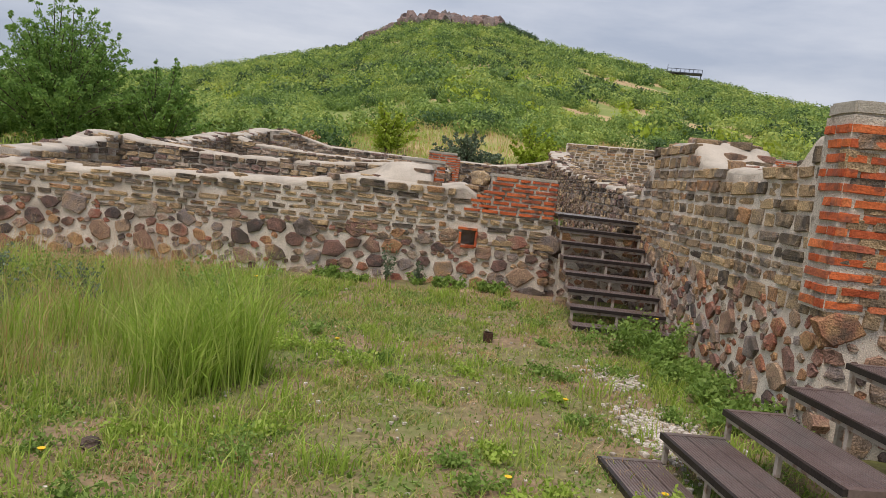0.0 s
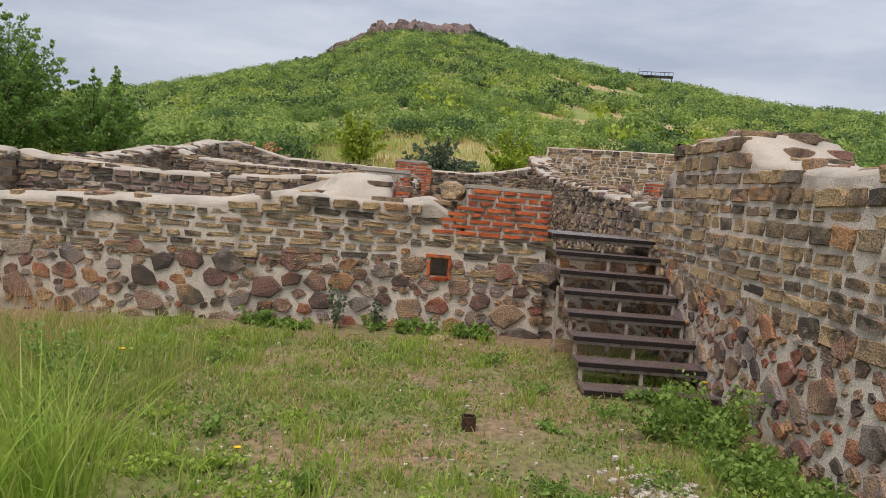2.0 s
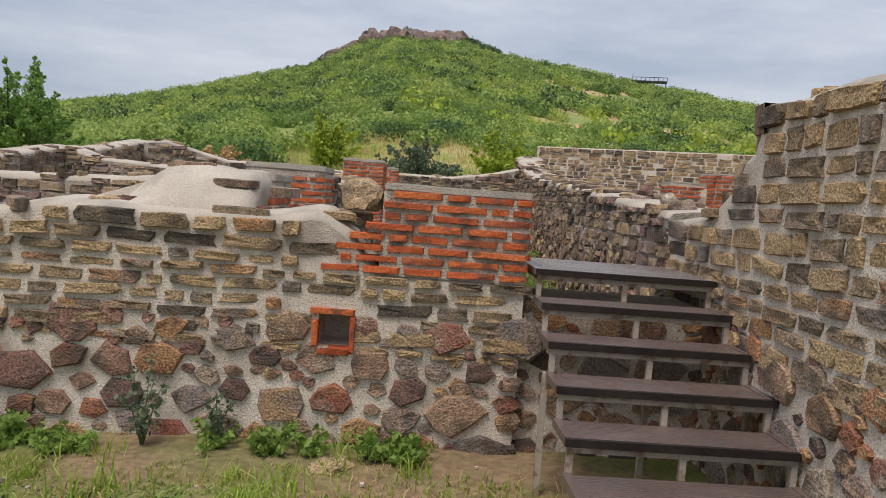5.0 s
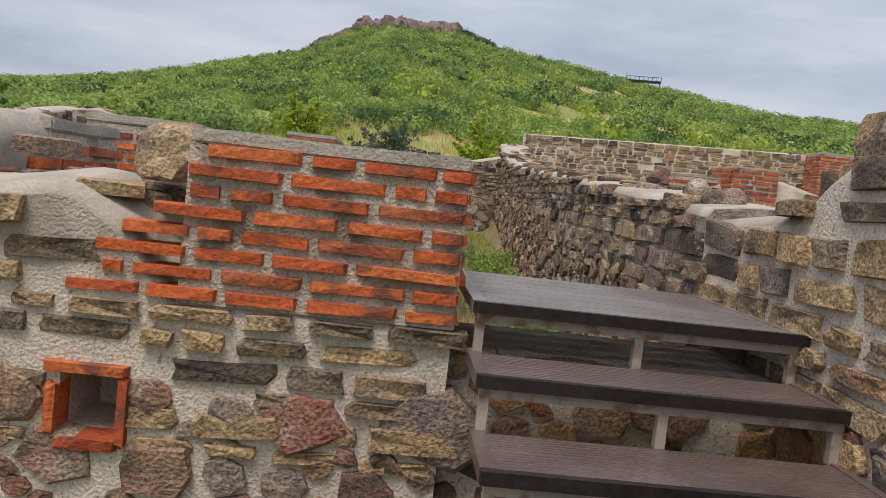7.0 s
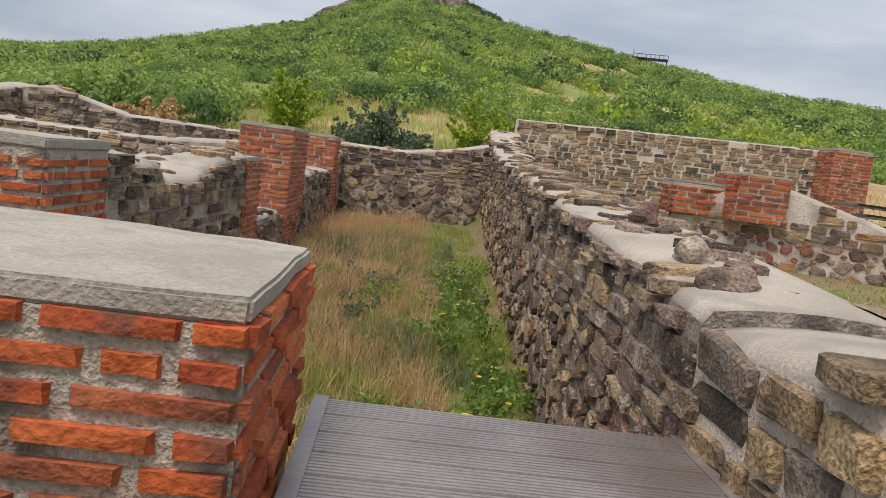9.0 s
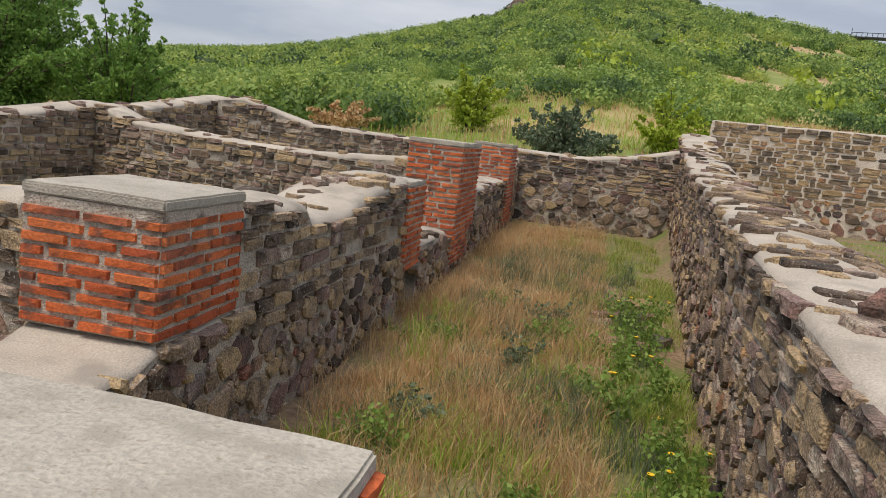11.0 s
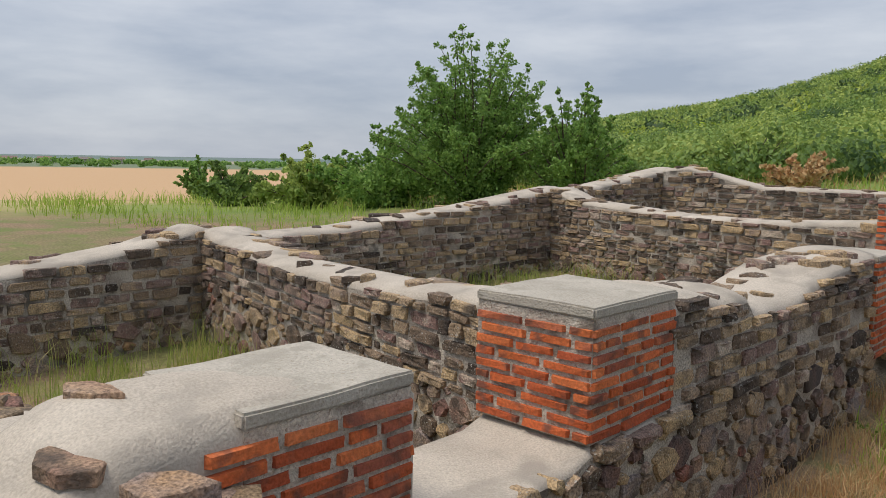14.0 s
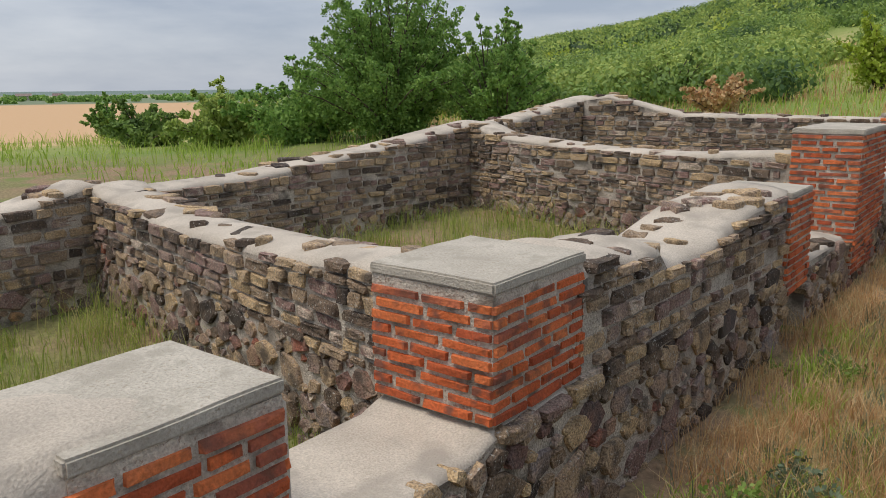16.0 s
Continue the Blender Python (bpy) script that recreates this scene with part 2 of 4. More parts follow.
def mesh_object(name, verts, faces, mat, smooth_shade=False, parent=None):
    me = bpy.data.meshes.new(name)
    me.from_pydata([tuple(v) for v in verts], [], [tuple(f) for f in faces])
    me.materials.append(mat)
    if smooth_shade:
        me.polygons.foreach_set("use_smooth", [True] * len(me.polygons))
    me.update()
    ob = new(name, me)
    if parent:
        ob.parent = parent
    return ob


def part(name, bm, mat, parent, label=""):
    me = bpy.data.meshes.new(name)
    bm.to_mesh(me)
    bm.free()
    me.materials.append(mat)
    ob = new(name, me)
    ob.parent = parent
    if label:
        ob["label"] = label
    return ob


def axis(lo, hi, step, reach):
    mid = list(np.arange(lo, hi + 1e-6, step))
    up, d, v = [], step, hi
    while v < reach:
        d *= 1.11
        v += d
        up.append(v)
    down, d, v = [], step, lo
    while v > -reach:
        d *= 1.11
        v -= d
        down.append(v)
    return np.array(down[::-1] + mid + up)


gx, gy = axis(-8, 8, 0.2, 3200), axis(-2, 28, 0.2, 3200)
GX, GY = np.meshgrid(gx, gy)
GZ = ground_z(GX, GY)
rs = np.random.RandomState(3)
GZ = GZ + rs.normal(0, 0.008, GZ.shape) * (np.hypot(GX, GY) < 40)
nx = len(gx)
gf = [(j * nx + i, j * nx + i + 1, (j + 1) * nx + i + 1, (j + 1) * nx + i) for j in range(len(gy) - 1) for i in range(nx - 1)]


def ground_material():
    """Yard soil near by, meadow and dry grass further out, ripe fields on the plain."""
    m = material("ground", [(0.28, (0.15, 0.16, 0.05)), (0.44, (0.20, 0.175, 0.08)), (0.58, (0.26, 0.175, 0.11)), (0.72, (0.17, 0.155, 0.06))], 0.7, 0.95, 0.8, 18, spread=0.4, stain=(0.15, 0.19, 0.05), stain_scale=1.3)
    n, l = m.node_tree.nodes, m.node_tree.links
    bsdf = n["Principled BSDF"]
    near_colour = bsdf.inputs["Base Color"].links[0].from_socket
    geo = n.new("ShaderNodeNewGeometry")
    sep = n.new("ShaderNodeSeparateXYZ")
    l.new(geo.outputs["Position"], sep.inputs[0])
    ln = n.new("ShaderNodeVectorMath")
    ln.operation = "LENGTH"
    l.new(geo.outputs["Position"], ln.inputs[0])
    mead = n.new("ShaderNodeTexNoise")
    mead.inputs["Scale"].default_value, mead.inputs["Detail"].default_value = 0.06, 6
    l.new(geo.outputs["Position"], mead.inputs["Vector"])
    mr = n.new("ShaderNodeValToRGB")
    for _ in range(2):
        mr.color_ramp.elements.new(0.5)
    for e, (p, c) in zip(mr.color_ramp.elements, [(0.35, (0.15, 0.22, 0.045)), (0.48, (0.24, 0.27, 0.08)), (0.56, (0.48, 0.35, 0.18)), (0.7, (0.36, 0.24, 0.14))]):
        e.position, e.color = p, (*c, 1)
    l.new(mead.outputs["Fac"], mr.inputs["Fac"])
    def blend(fac, a, b):
        mx = n.new("ShaderNodeMixRGB")
        l.new(fac, mx.inputs[0])
        l.new(a, mx.inputs[1])
        if isinstance(b, tuple):
            mx.inputs[2].default_value = (*b, 1)
        else:
            l.new(b, mx.inputs[2])
        return mx.outputs["Color"]
    def step(value, lo, hi):
        s = n.new("ShaderNodeMapRange")
        s.inputs["From Min"].default_value, s.inputs["From Max"].default_value = lo, hi
        l.new(value, s.inputs["Value"])
        return s.outputs["Result"]
    c = blend(step(ln.outputs["Value"], 26, 32), near_colour, mr.outputs["Color"])
    c = blend(step(sep.outputs["Z"], -5.2, -6.2), c, (0.52, 0.34, 0.19))
    c = blend(step(ln.outputs["Value"], 560, 600), c, (0.16, 0.20, 0.12))
    c = blend(step(ln.outputs["Value"], 900, 960), c, (0.34, 0.30, 0.22))
    c = blend(step(ln.outputs["Value"], 1200, 1500), c, (0.14, 0.19, 0.17))
    # the hill keeps its meadow at any distance
    c = blend(step(sep.outputs["Z"], 2.5, 4.0), c, mr.outputs["Color"])
    l.new(c, bsdf.inputs["Base Color"])
    return m


ground = mesh_object("ground", np.stack([GX.ravel(), GY.ravel(), GZ.ravel()], 1), gf, ground_material(), True)
tagged(ground, "grassy yard and meadow rising into a green hill", "ground", kind="structure")

# ---- stone pieces ----
def stone_shapes(count, square, seed):
    """Rough stones one unit wide and high; y runs from 0 in the wall to -1 at the face."""
    r, out = random.Random(seed), []
    for _ in range(count):
        k = 8 if square else r.choice((5, 6, 6, 7, 8))
        ring = []
        for i in range(k):
            a = 2 * math.pi * i / k + r.uniform(-0.09, 0.09) * (1 if square else 2)
            c, s = math.cos(a), math.sin(a)
            if square:
                q = max(abs(c), abs(s)) * r.uniform(0.97, 1.13)
                p = (0.5 * c / q, 0.5 * s / q)
            else:
                q = r.uniform(0.40, 0.58)
                p = (q * c, q * s)
            ring.append(p)
        v = [(x, 0, z) for x, z in ring] + [(x, -0.86 + r.uniform(-0.05, 0.04), z) for x, z in ring]
        v += [(x * 0.92 + r.uniform(-0.025, 0.025), -0.95 + r.uniform(-0.12, 0.05), z * 0.88 + r.uniform(-0.03, 0.03)) for x, z in ring]
        v += [(r.uniform(-0.15, 0.15), -1 + r.uniform(-0.05, 0.05), r.uniform(-0.15, 0.15))]
        f = []
        for a in (0, k):
            f += [(a + i, a + (i + 1) % k, a + k + (i + 1) % k, a + k + i) for i in range(k)]
        f += [(2 * k + i, 2 * k + (i + 1) % k, 3 * k) for i in range(k)]
        out.append((v, f))
    return out


def shape_meshes(name, shapes, mat):
    made = []
    for v, f in shapes:
        me = bpy.data.meshes.new(name)
        me.from_pydata(v, [], f)
        me.materials.append(mat)
        made.append(me)
    return made


SQUARE, ROUND = stone_shapes(14, True, 5), stone_shapes(16, False, 6)
ME_SQUARE, ME_ROUND = shape_meshes("stone", SQUARE, M_COURSED), shape_meshes("stone", ROUND, M_RUBBLE)
ME_OLD, ME_OLD_ROUND = shape_meshes("stone", SQUARE, M_WEATHERED), shape_meshes("stone", ROUND, M_WEATHERED)


def brick_shapes(count):
    r, out = random.Random(9), []
    for _ in range(count):
        v = []
        for y, k in ((0, 0.5), (-0.8, 0.5), (-1, 0.46)):
            v += [(sx * k + r.uniform(-0.012, 0.012), y + r.uniform(-0.05, 0.05), sz * (k if y else 0.5) + r.uniform(-0.07, 0.03) * (sz if y else 0)) for sx, sz in ((-1, -1), (0, -1), (1, -1), (1, 1), (0, 1), (-1, 1))]
        f = [(a + i, a + (i + 1) % 6, a + 6 + (i + 1) % 6, a + 6 + i) for a in (0, 6) for i in range(6)] + [(12, 13, 16, 17), (13, 14, 15, 16)]
        out.append((v, f))
    return out


BRICKS = brick_shapes(10)
ME_BRICK = shape_meshes("brick", BRICKS, M_BRICK)


def piece_matrix(o, u, n, s, z, w, h, d, spin=0.0, sink=0.0):
    """A piece of width w, height h and depth d, whose back is at the face through o along u, with the normal n."""
    u, n = Vector((*u, 0)), Vector((*n, 0))
    up = Vector((0, 0, 1))
    at = Vector((*o, 0)) + u * s + up * z - n * sink
    ca, sa = math.cos(spin), math.sin(spin)
    a, b = u * ca + up * sa, up * ca - u * sa
    return Matrix(((a.x * w, -n.x * d, b.x * h, at.x), (a.y * w, -n.y * d, b.y * h, at.y), (a.z * w, -n.z * d, b.z * h, at.z), (0, 0, 0, 1)))


def lay(owner, pieces, name, near=(1.0, 10.5), limit=300):
    """pieces: (matrix, kind, number). The nearest become parts of owner, the rest one joined part."""
    pieces.sort(key=lambda p: (p[0][0][3] - near[0]) ** 2 + (p[0][1][3] - near[1]) ** 2)
    table = {"s": (ME_SQUARE, SQUARE, M_COURSED_I), "r": (ME_ROUND, ROUND, M_RUBBLE_I), "b": (ME_BRICK, BRICKS, M_BRICK_I), "o": (ME_OLD, SQUARE, M_WEATHERED_I), "q": (ME_OLD_ROUND, ROUND, M_WEATHERED_I)}
    for m, kind, k in pieces[:limit]:
        mes = table[kind][0]
        ob = new("brick" if kind == "b" else "stone", mes[k % len(mes)])
        ob.parent = owner
        ob.matrix_basis = m
    for kind in "srboq":
        rest = [p for p in pieces[limit:] if p[1] == kind]
        if rest:
            vs, fs, base = [], [], 0
            for m, _, k in rest:
                v, f = table[kind][1][k % len(table[kind][1])]
                vs += [tuple(m @ Vector(q)) for q in v]
                fs += [tuple(i + base for i in q) for q in f]
                base += len(v)
            ob = mesh_object("bricks" if kind == "b" else "stones", vs, fs, table[kind][2], parent=owner)
            ob["kind"] = "stuff"


def wall(name, p0, p1, thick, tops, base, label, faces="ab", split=0.55, seed=1, rubble=0.14, caps=1.0, skip=(), ends="", proud=0.03, hump=0.04, niche=None, lump=1.0, course=(0.065, 0.125), gap=(0.012, 0.035), old=False, dense=1.0):
    """A mortared rubble wall from p0 to p1 with its face 'a' on that line, and face 'b' thick metres to the left of it.
    tops: (metres along, height); split: metres above the foot below which the stones are rubble; skip: (s0, s1, z0, z1) without stones on face a."""
    r = random.Random(seed)
    squared = "o" if old else "s"
    proud *= 1.7 if old else 1.0
    u = Vector((p1[0] - p0[0], p1[1] - p0[1]))
    length = u.length
    u /= length
    left = Vector((-u.y, u.x))
    ts, tz = [t[0] for t in tops], [t[1] for t in tops]
    top = lambda s: float(np.interp(s, ts, tz)) + lump * (0.05 * noise.noise((s * 2.3, seed, 0)) + 0.05 * noise.noise((s * 6, seed, 5)))
    foot = (lambda s: base) if not callable(base) else base
    ns = max(2, int(length / 0.1))
    across = [0.0, 0.04, 0.2, 0.35, 0.5, 0.65, 0.8, 0.96, 1.0]
    verts, rows = [], []
    stations = [length * i / ns for i in range(ns + 1)]
    if niche:
        stations = sorted([s for s in stations if not niche[0] - 0.03 < s < niche[1] + 0.03] + [niche[0] - 0.002, niche[0], niche[1], niche[1] + 0.002])
    for s in stations:
        t, f, ring = top(s), foot(s), []
        for k in range(7):
            ring.append((0.012 * noise.noise((s * 4, k * 0.9, seed)), f - 0.25 + (t - f + 0.2) * k / 6.5))
        if niche:
            deep = niche[4] if niche[0] - 0.001 < s < niche[1] + 0.001 else 0.0
            ring = [ring[0], ring[1], (0, niche[2] - 0.002), (deep, niche[2]), (deep, niche[3]), (0, niche[3] + 0.002), ring[6]]
        for k in across:
            lump = hump * (math.sin(math.pi * k) ** 0.6) + lump * (0.07 * noise.noise((s * 3.1, k * thick * 3.1, seed + 2)) + 0.035 * noise.noise((s * 9, k * thick * 9, seed + 4))) * (0.3 + math.sin(math.pi * k))
            ring.append((k * thick, t + lump - (0.03 if k in (0.0, 1.0) else 0)))
        for k in range(6, -1, -1):
            ring.append((thick + 0.012 * noise.noise((s * 4, k * 0.9, seed + 7)), f - 0.25 + (t - f + 0.2) * k / 6.5))
        idx = []
        for a, z in ring:
            p = Vector(p0) + u * s + left * a
            idx.append(len(verts))
            verts.append((p.x, p.y, z))
        rows.append(idx)
    fs = [(a[k + 1], a[k], b[k], b[k + 1]) for a, b in zip(rows, rows[1:]) for k in range(len(a) - 1)]
    fs += [tuple(rows[0]), tuple(rows[-1][::-1])]
    ob = mesh_object(name, verts, fs, M_OLD_MORTAR if old else M_MORTAR)
    ob.data.materials.append(M_CAP)
    per = len(rows[0]) - 1
    for q, poly in enumerate(ob.data.polygons):
        if q < len(fs) - 2 and 7 <= q % per <= 14:
            poly.material_index, poly.use_smooth = 1, True
    tagged(ob, label, "stone wall", kind="structure")
    sides = []
    if "a" in faces:
        sides.append((Vector(p0), u, -left, length, 0))
    if "b" in faces:
        sides.append((Vector(p1) + left * thick, -u, left, length, 1))
    if "0" in ends:
        sides.append((Vector(p0) + left * thick, -left, -u, thick, 2))
    if "1" in ends:
        sides.append((Vector(p1), left, u, thick, 3))
    pieces = []
    for o, d, n, ln, side in sides:
        along = {0: lambda s: s, 1: lambda s: length - s, 2: lambda s: 0.0, 3: lambda s: length}[side]
        cut = [q for q in skip if side == 0]
        hit = lambda s, z: any(a < s < b and c < z < e for a, b, c, e in cut)
        # coursed stones above
        zmin = min(foot(along(s)) for s in (0, ln / 2, ln)) + split
        z = zmin
        while z < max(tz) + 0.05:
            h = r.uniform(*course)
            s = r.uniform(-0.1, 0.1)
            while s < ln:
                w = min(r.uniform(0.12, 0.42), h * 4)
                c = s + w / 2
                zz = z + r.uniform(-0.008, 0.008)
                if 0.03 < c < ln - 0.03 and zz + h < min(top(along(c)) + 0.035, top(along(max(0, s))) + 0.06, top(along(min(ln, s + w))) + 0.06) and not hit(c, zz + h / 2) and r.random() < 0.97:
                    edge = zz + 1.7 * h > top(along(c))
                    g = r.uniform(*gap)
                    m = piece_matrix(o, d, n, c, zz + h / 2, max(0.05, w - g), max(0.04, h - g * 0.8) * r.uniform(0.85, 1.08), r.uniform(0.088, 0.108) + proud * r.uniform(0.0, 0.5), r.gauss(0, 0.03), 0.085 if not edge else 0.07)
                    pieces.append((m, squared, r.randrange(99)))
                s += w
            z += h
        # rubble below
        placed = []
        area = ln * split
        for rad, tries in ((rubble, 14), (rubble * 0.72, 40), (rubble * 0.5, 150), (rubble * 0.32, 320)):
            for _ in range(int(tries * area * dense)):
                c = r.uniform(0.02, ln - 0.02)
                zz = foot(along(c)) + r.uniform(-0.03, split + 0.02)
                q = rad * r.uniform(0.8, 1.12)
                if zz + q * 0.7 > top(along(c)) or hit(c, zz):
                    continue
                if all(((c - a) / 1.2) ** 2 + ((zz - b) / 0.86) ** 2 > ((q + e) * 0.88) ** 2 for a, b, e in placed):
                    placed.append((c, zz, q))
                    m = piece_matrix(o, d, n, c, zz, q * 2.35, q * 1.7, 0.09 + q * 0.12 + proud * r.uniform(0, 0.6), r.gauss(0, 0.3), 0.085)
                    pieces.append((m, "q" if old and r.random() < 0.8 else "r", r.randrange(99)))
    # flat stones along the edges of the top
    for a0 in ("a" in faces) * [0.0] + ("b" in faces) * [1.0]:
        s = 0.05
        while s < length - 0.15 and lump > 0.5:
            w = r.uniform(0.14, 0.4)
            if r.random() < 0.6 and abs(top(s + w) - top(s)) < 0.07 and not any(q[0] < s + w / 2 < q[1] and q[3] > 1.3 for q in skip):
                q, h = r.uniform(0.14, 0.26), r.uniform(0.06, 0.11)
                p = Vector(p0) + u * (s + w / 2) + left * (q * 0.42 if a0 == 0 else thick - q * 0.42)
                m = Matrix.Translation((p.x, p.y, top(s + w / 2) - 0.035)) @ Matrix.Rotation(math.atan2(u.y, u.x) + r.gauss(0, 0.12), 4, "Z") @ Matrix(((w, 0, 0, 0), (0, 0, q, 0), (0, -h, 0, 0), (0, 0, 0, 1)))
                pieces.append((m, squared, r.randrange(99)))
            s += w
    # stones bedded in the top
    for _ in range(int(length * thick * 9 * caps)):
        s, a = r.uniform(0.1, length - 0.1), r.uniform(0.12, 0.88) * thick
        p = Vector(p0) + u * s + left * a
        w, q, h = r.uniform(0.12, 0.38), r.uniform(0.1, 0.24), r.uniform(0.045, 0.085)
        yaw = r.uniform(0, 6.28)
        m = Matrix.Translation((p.x, p.y, top(s) - 0.01 + hump * 0.7)) @ Matrix.Rotation(yaw, 4, "Z") @ Matrix.Rotation(r.gauss(0, 0.12), 4, "X") @ Matrix(((w, 0, 0, 0), (0, 0, q, 0), (0, -h, 0, -0.03), (0, 0, 0, 1)))
        pieces.append((m, ("q" if old else "r") if r.random() < 0.6 else squared, r.randrange(99)))
    lay(ob, pieces, name)
    return ob


def brick_face(pieces, o, d, n, s0, s1, z0, z1, r, ragged=0.0, pitch=0.066, brick=0.3, proud=0.012, taper=None, fill=0.58):
    """Courses of thin bricks between s0 and s1 of a face."""
    k = 0
    z = z0
    while z + pitch * 0.7 < z1:
        a = s0 + (r.uniform(0, ragged) if ragged else 0)
        if taper:
            a = max(a, taper(z))
        s = a - (0.15 if k % 2 else 0)
        while s < s1 - 0.03:
            w = brick * r.uniform(0.8, 1.12) * (0.55 if r.random() < 0.14 else 1)
            lo, hi = max(s, a), min(s + w, s1)
            if s1 - hi < 0.08:
                hi = s1
            if hi - lo > 0.06:
                m = piece_matrix(o, d, n, (lo + hi) / 2, z + pitch * 0.5, hi - lo - r.uniform(0.016, 0.034), pitch * fill * r.uniform(0.88, 1.1), 0.08 + proud * r.uniform(0.2, 1.4), r.gauss(0, 0.009), 0.075)
                pieces.append((m, "b", r.randrange(99)))
            s = hi if hi == s1 else s + w
        z += pitch
        k += 1


def slab_mesh(name, x0, x1, y0, y1, z0, z1, mat, parent, rnd=0.02, seed=0):
    """A slab with worn, rounded edges."""
    bm = bmesh.new()
    bmesh.ops.create_cube(bm, size=1, matrix=Matrix.LocRotScale(((x0 + x1) / 2, (y0 + y1) / 2, (z0 + z1) / 2), None, (x1 - x0, y1 - y0, z1 - z0)))
    bmesh.ops.subdivide_edges(bm, edges=bm.edges[:], cuts=5, use_grid_fill=True)
    sharp = [e for e in bm.edges if len(e.link_faces) == 2 and e.calc_face_angle() > 1]
    bmesh.ops.bevel(bm, geom=sharp, offset=rnd, segments=2, affect="EDGES", clamp_overlap=True)
    for v in bm.verts:
        v.co += Vector(noise.noise_vector(v.co * 6 + Vector((seed, 0, 0)))) * 0.008
    return part(name, bm, mat, parent)


def brick_pier(x0, x1, y0, y1, z0, z1, label, sides, seed, slab=0.05, over=0.0, limit=300, name="brick_pier", pitch=0.066, fill=0.62, ragged=0.0):
    """A pier of thin bricks in mortar under a cement slab; sides: letters among w e s n."""
    r = random.Random(seed)
    ob = mesh_object(name, [(x, y, z) for z in (z0, z1) for x, y in ((x0, y0), (x1, y0), (x1, y1), (x0, y1))], [(0, 1, 5, 4), (1, 2, 6, 5), (2, 3, 7, 6), (3, 0, 4, 7), (4, 5, 6, 7), (3, 2, 1, 0)], M_JOINT)
    tagged(ob, label, "brick pier")
    pieces = []
    spec = {"s": ((x0, y0), (1, 0), (0, -1), x1 - x0), "e": ((x1, y0), (0, 1), (1, 0), y1 - y0), "n": ((x1, y1), (-1, 0), (0, 1), x1 - x0), "w": ((x0, y1), (0, -1), (-1, 0), y1 - y0)}
    for k in sides:
        o, d, n, ln = spec[k]
        brick_face(pieces, o, d, n, -0.012, ln + 0.012, z0, z1, r, ragged if k == "w" else 0.0, pitch, fill=fill)
    lay(ob, pieces, name, limit=limit)
    if slab:
        slab_mesh("slab", x0 - over, x1 + over, y0 - over, y1 + over, z1 + 0.002, z1 + slab, M_SLAB, ob, seed=seed)
    return ob

# ---- walls ----
foot = lambda x, y: float(ground_z(x, y))
brick_note = "thin orange-red bricks in pale mortar"
wall("wall_front", (-13, 10.42), (1.57, 10.42), 0.85, [(0, 1.2), (7.1, 1.33), (8.1, 1.33), (10, 1.46), (11, 1.49), (11.7, 1.64), (13.0, 1.64), (13.3, 1.7), (13.5, 1.62), (13.62, 1.36), (14.57, 1.36)], lambda s: foot(s - 13, 10.3),
     "low rubble wall with coursed tan stones and a pale mortar cap", "ab", 0.72, 1, 0.15, 1.5, [(13.27, 13.62, 0.84, 1.2), (13.28, 14.6, 1.36, 2)], "1", hump=0.06, niche=(13.34, 13.53, 0.9, 1.1, 0.35), gap=(0.02, 0.045), dense=0.85)
wall_east = wall("wall_east", (2.74, 11.35), (2.74, 5.0), 0.85, [(0, 1.8), (0.88, 1.87), (0.92, 2.0), (1.12, 2.02), (1.16, 2.2), (1.32, 2.22), (1.36, 2.44), (2.2, 2.5), (2.9, 2.48), (3.3, 2.25), (4.4, 2.15), (5.5, 2.18), (5.75, 2.4), (6.35, 2.45)], lambda s: foot(2.7, 11.35 - s) - 0.05,
     "taller rubble wall of tan blocks over dark field stones", "a", 0.95, 2, 0.13, 1.7, [(6.08, 6.4, 1.2, 3)], "01", hump=0.05, course=(0.09, 0.165), gap=(0.018, 0.045), dense=0.6)
east_blocks, er = [], random.Random(31)
for back, z, rows in ((0.9, 1.95, 1), (1.14, 2.11, 1), (1.34, 2.26, 2)):
    for row in range(rows):
        for x in np.arange(2.86, 3.55, 0.23):
            w, h, d = er.uniform(0.19, 0.24), er.uniform(0.14, 0.18), er.uniform(0.2, 0.27)
            m = Matrix.Translation((x + er.uniform(-0.02, 0.02), 11.35 - back - d * 0.1, z + 0.15 * row)) @ Matrix.Rotation(math.pi + er.gauss(0, 0.08), 4, "Z") @ Matrix(((w, 0, 0, 0), (0, d, 0, d * 0.5), (0, 0, h, 0), (0, 0, 0, 1)))
            east_blocks.append((m, "s", er.randrange(99)))
lay(wall_east, east_blocks, "stone", limit=0)
wall("wall_corridor_east", (3.6, 27), (2.74, 11.36), 0.72, [(0, 3.1), (1.5, 2.75), (5, 2.4), (11, 2.1), (14, 1.95), (15.7, 1.85)], lambda s: 1.0 - 0.042 * s,
     "long rubble wall with a mortar cap and loose dark stones", "ab", 1.0, 3, 0.12, 1.4, old=True)
wall("wall_corridor_back", (-0.3, 25.5), (3.7, 25.5), 0.6, [(0, 2.35), (2, 2.35), (3, 2.5), (4, 2.75)], 0.95, "dark rubble wall closing the grassy passage", "a", 0.8, 4, 0.14, 0.5, old=True)
wall("wall_sill", (0, 11.25), (0.02, 14.0), 0.75, [(0, 1.28), (1.75, 1.3), (1.9, 1.36), (2.76, 1.36)], lambda s: 0.36 + 0.04 * s, "rubble wall foot with a flat cement sill", "ab", 0.9, 5, 0.14, 0.0, hump=0.0, lump=0.15, old=True)
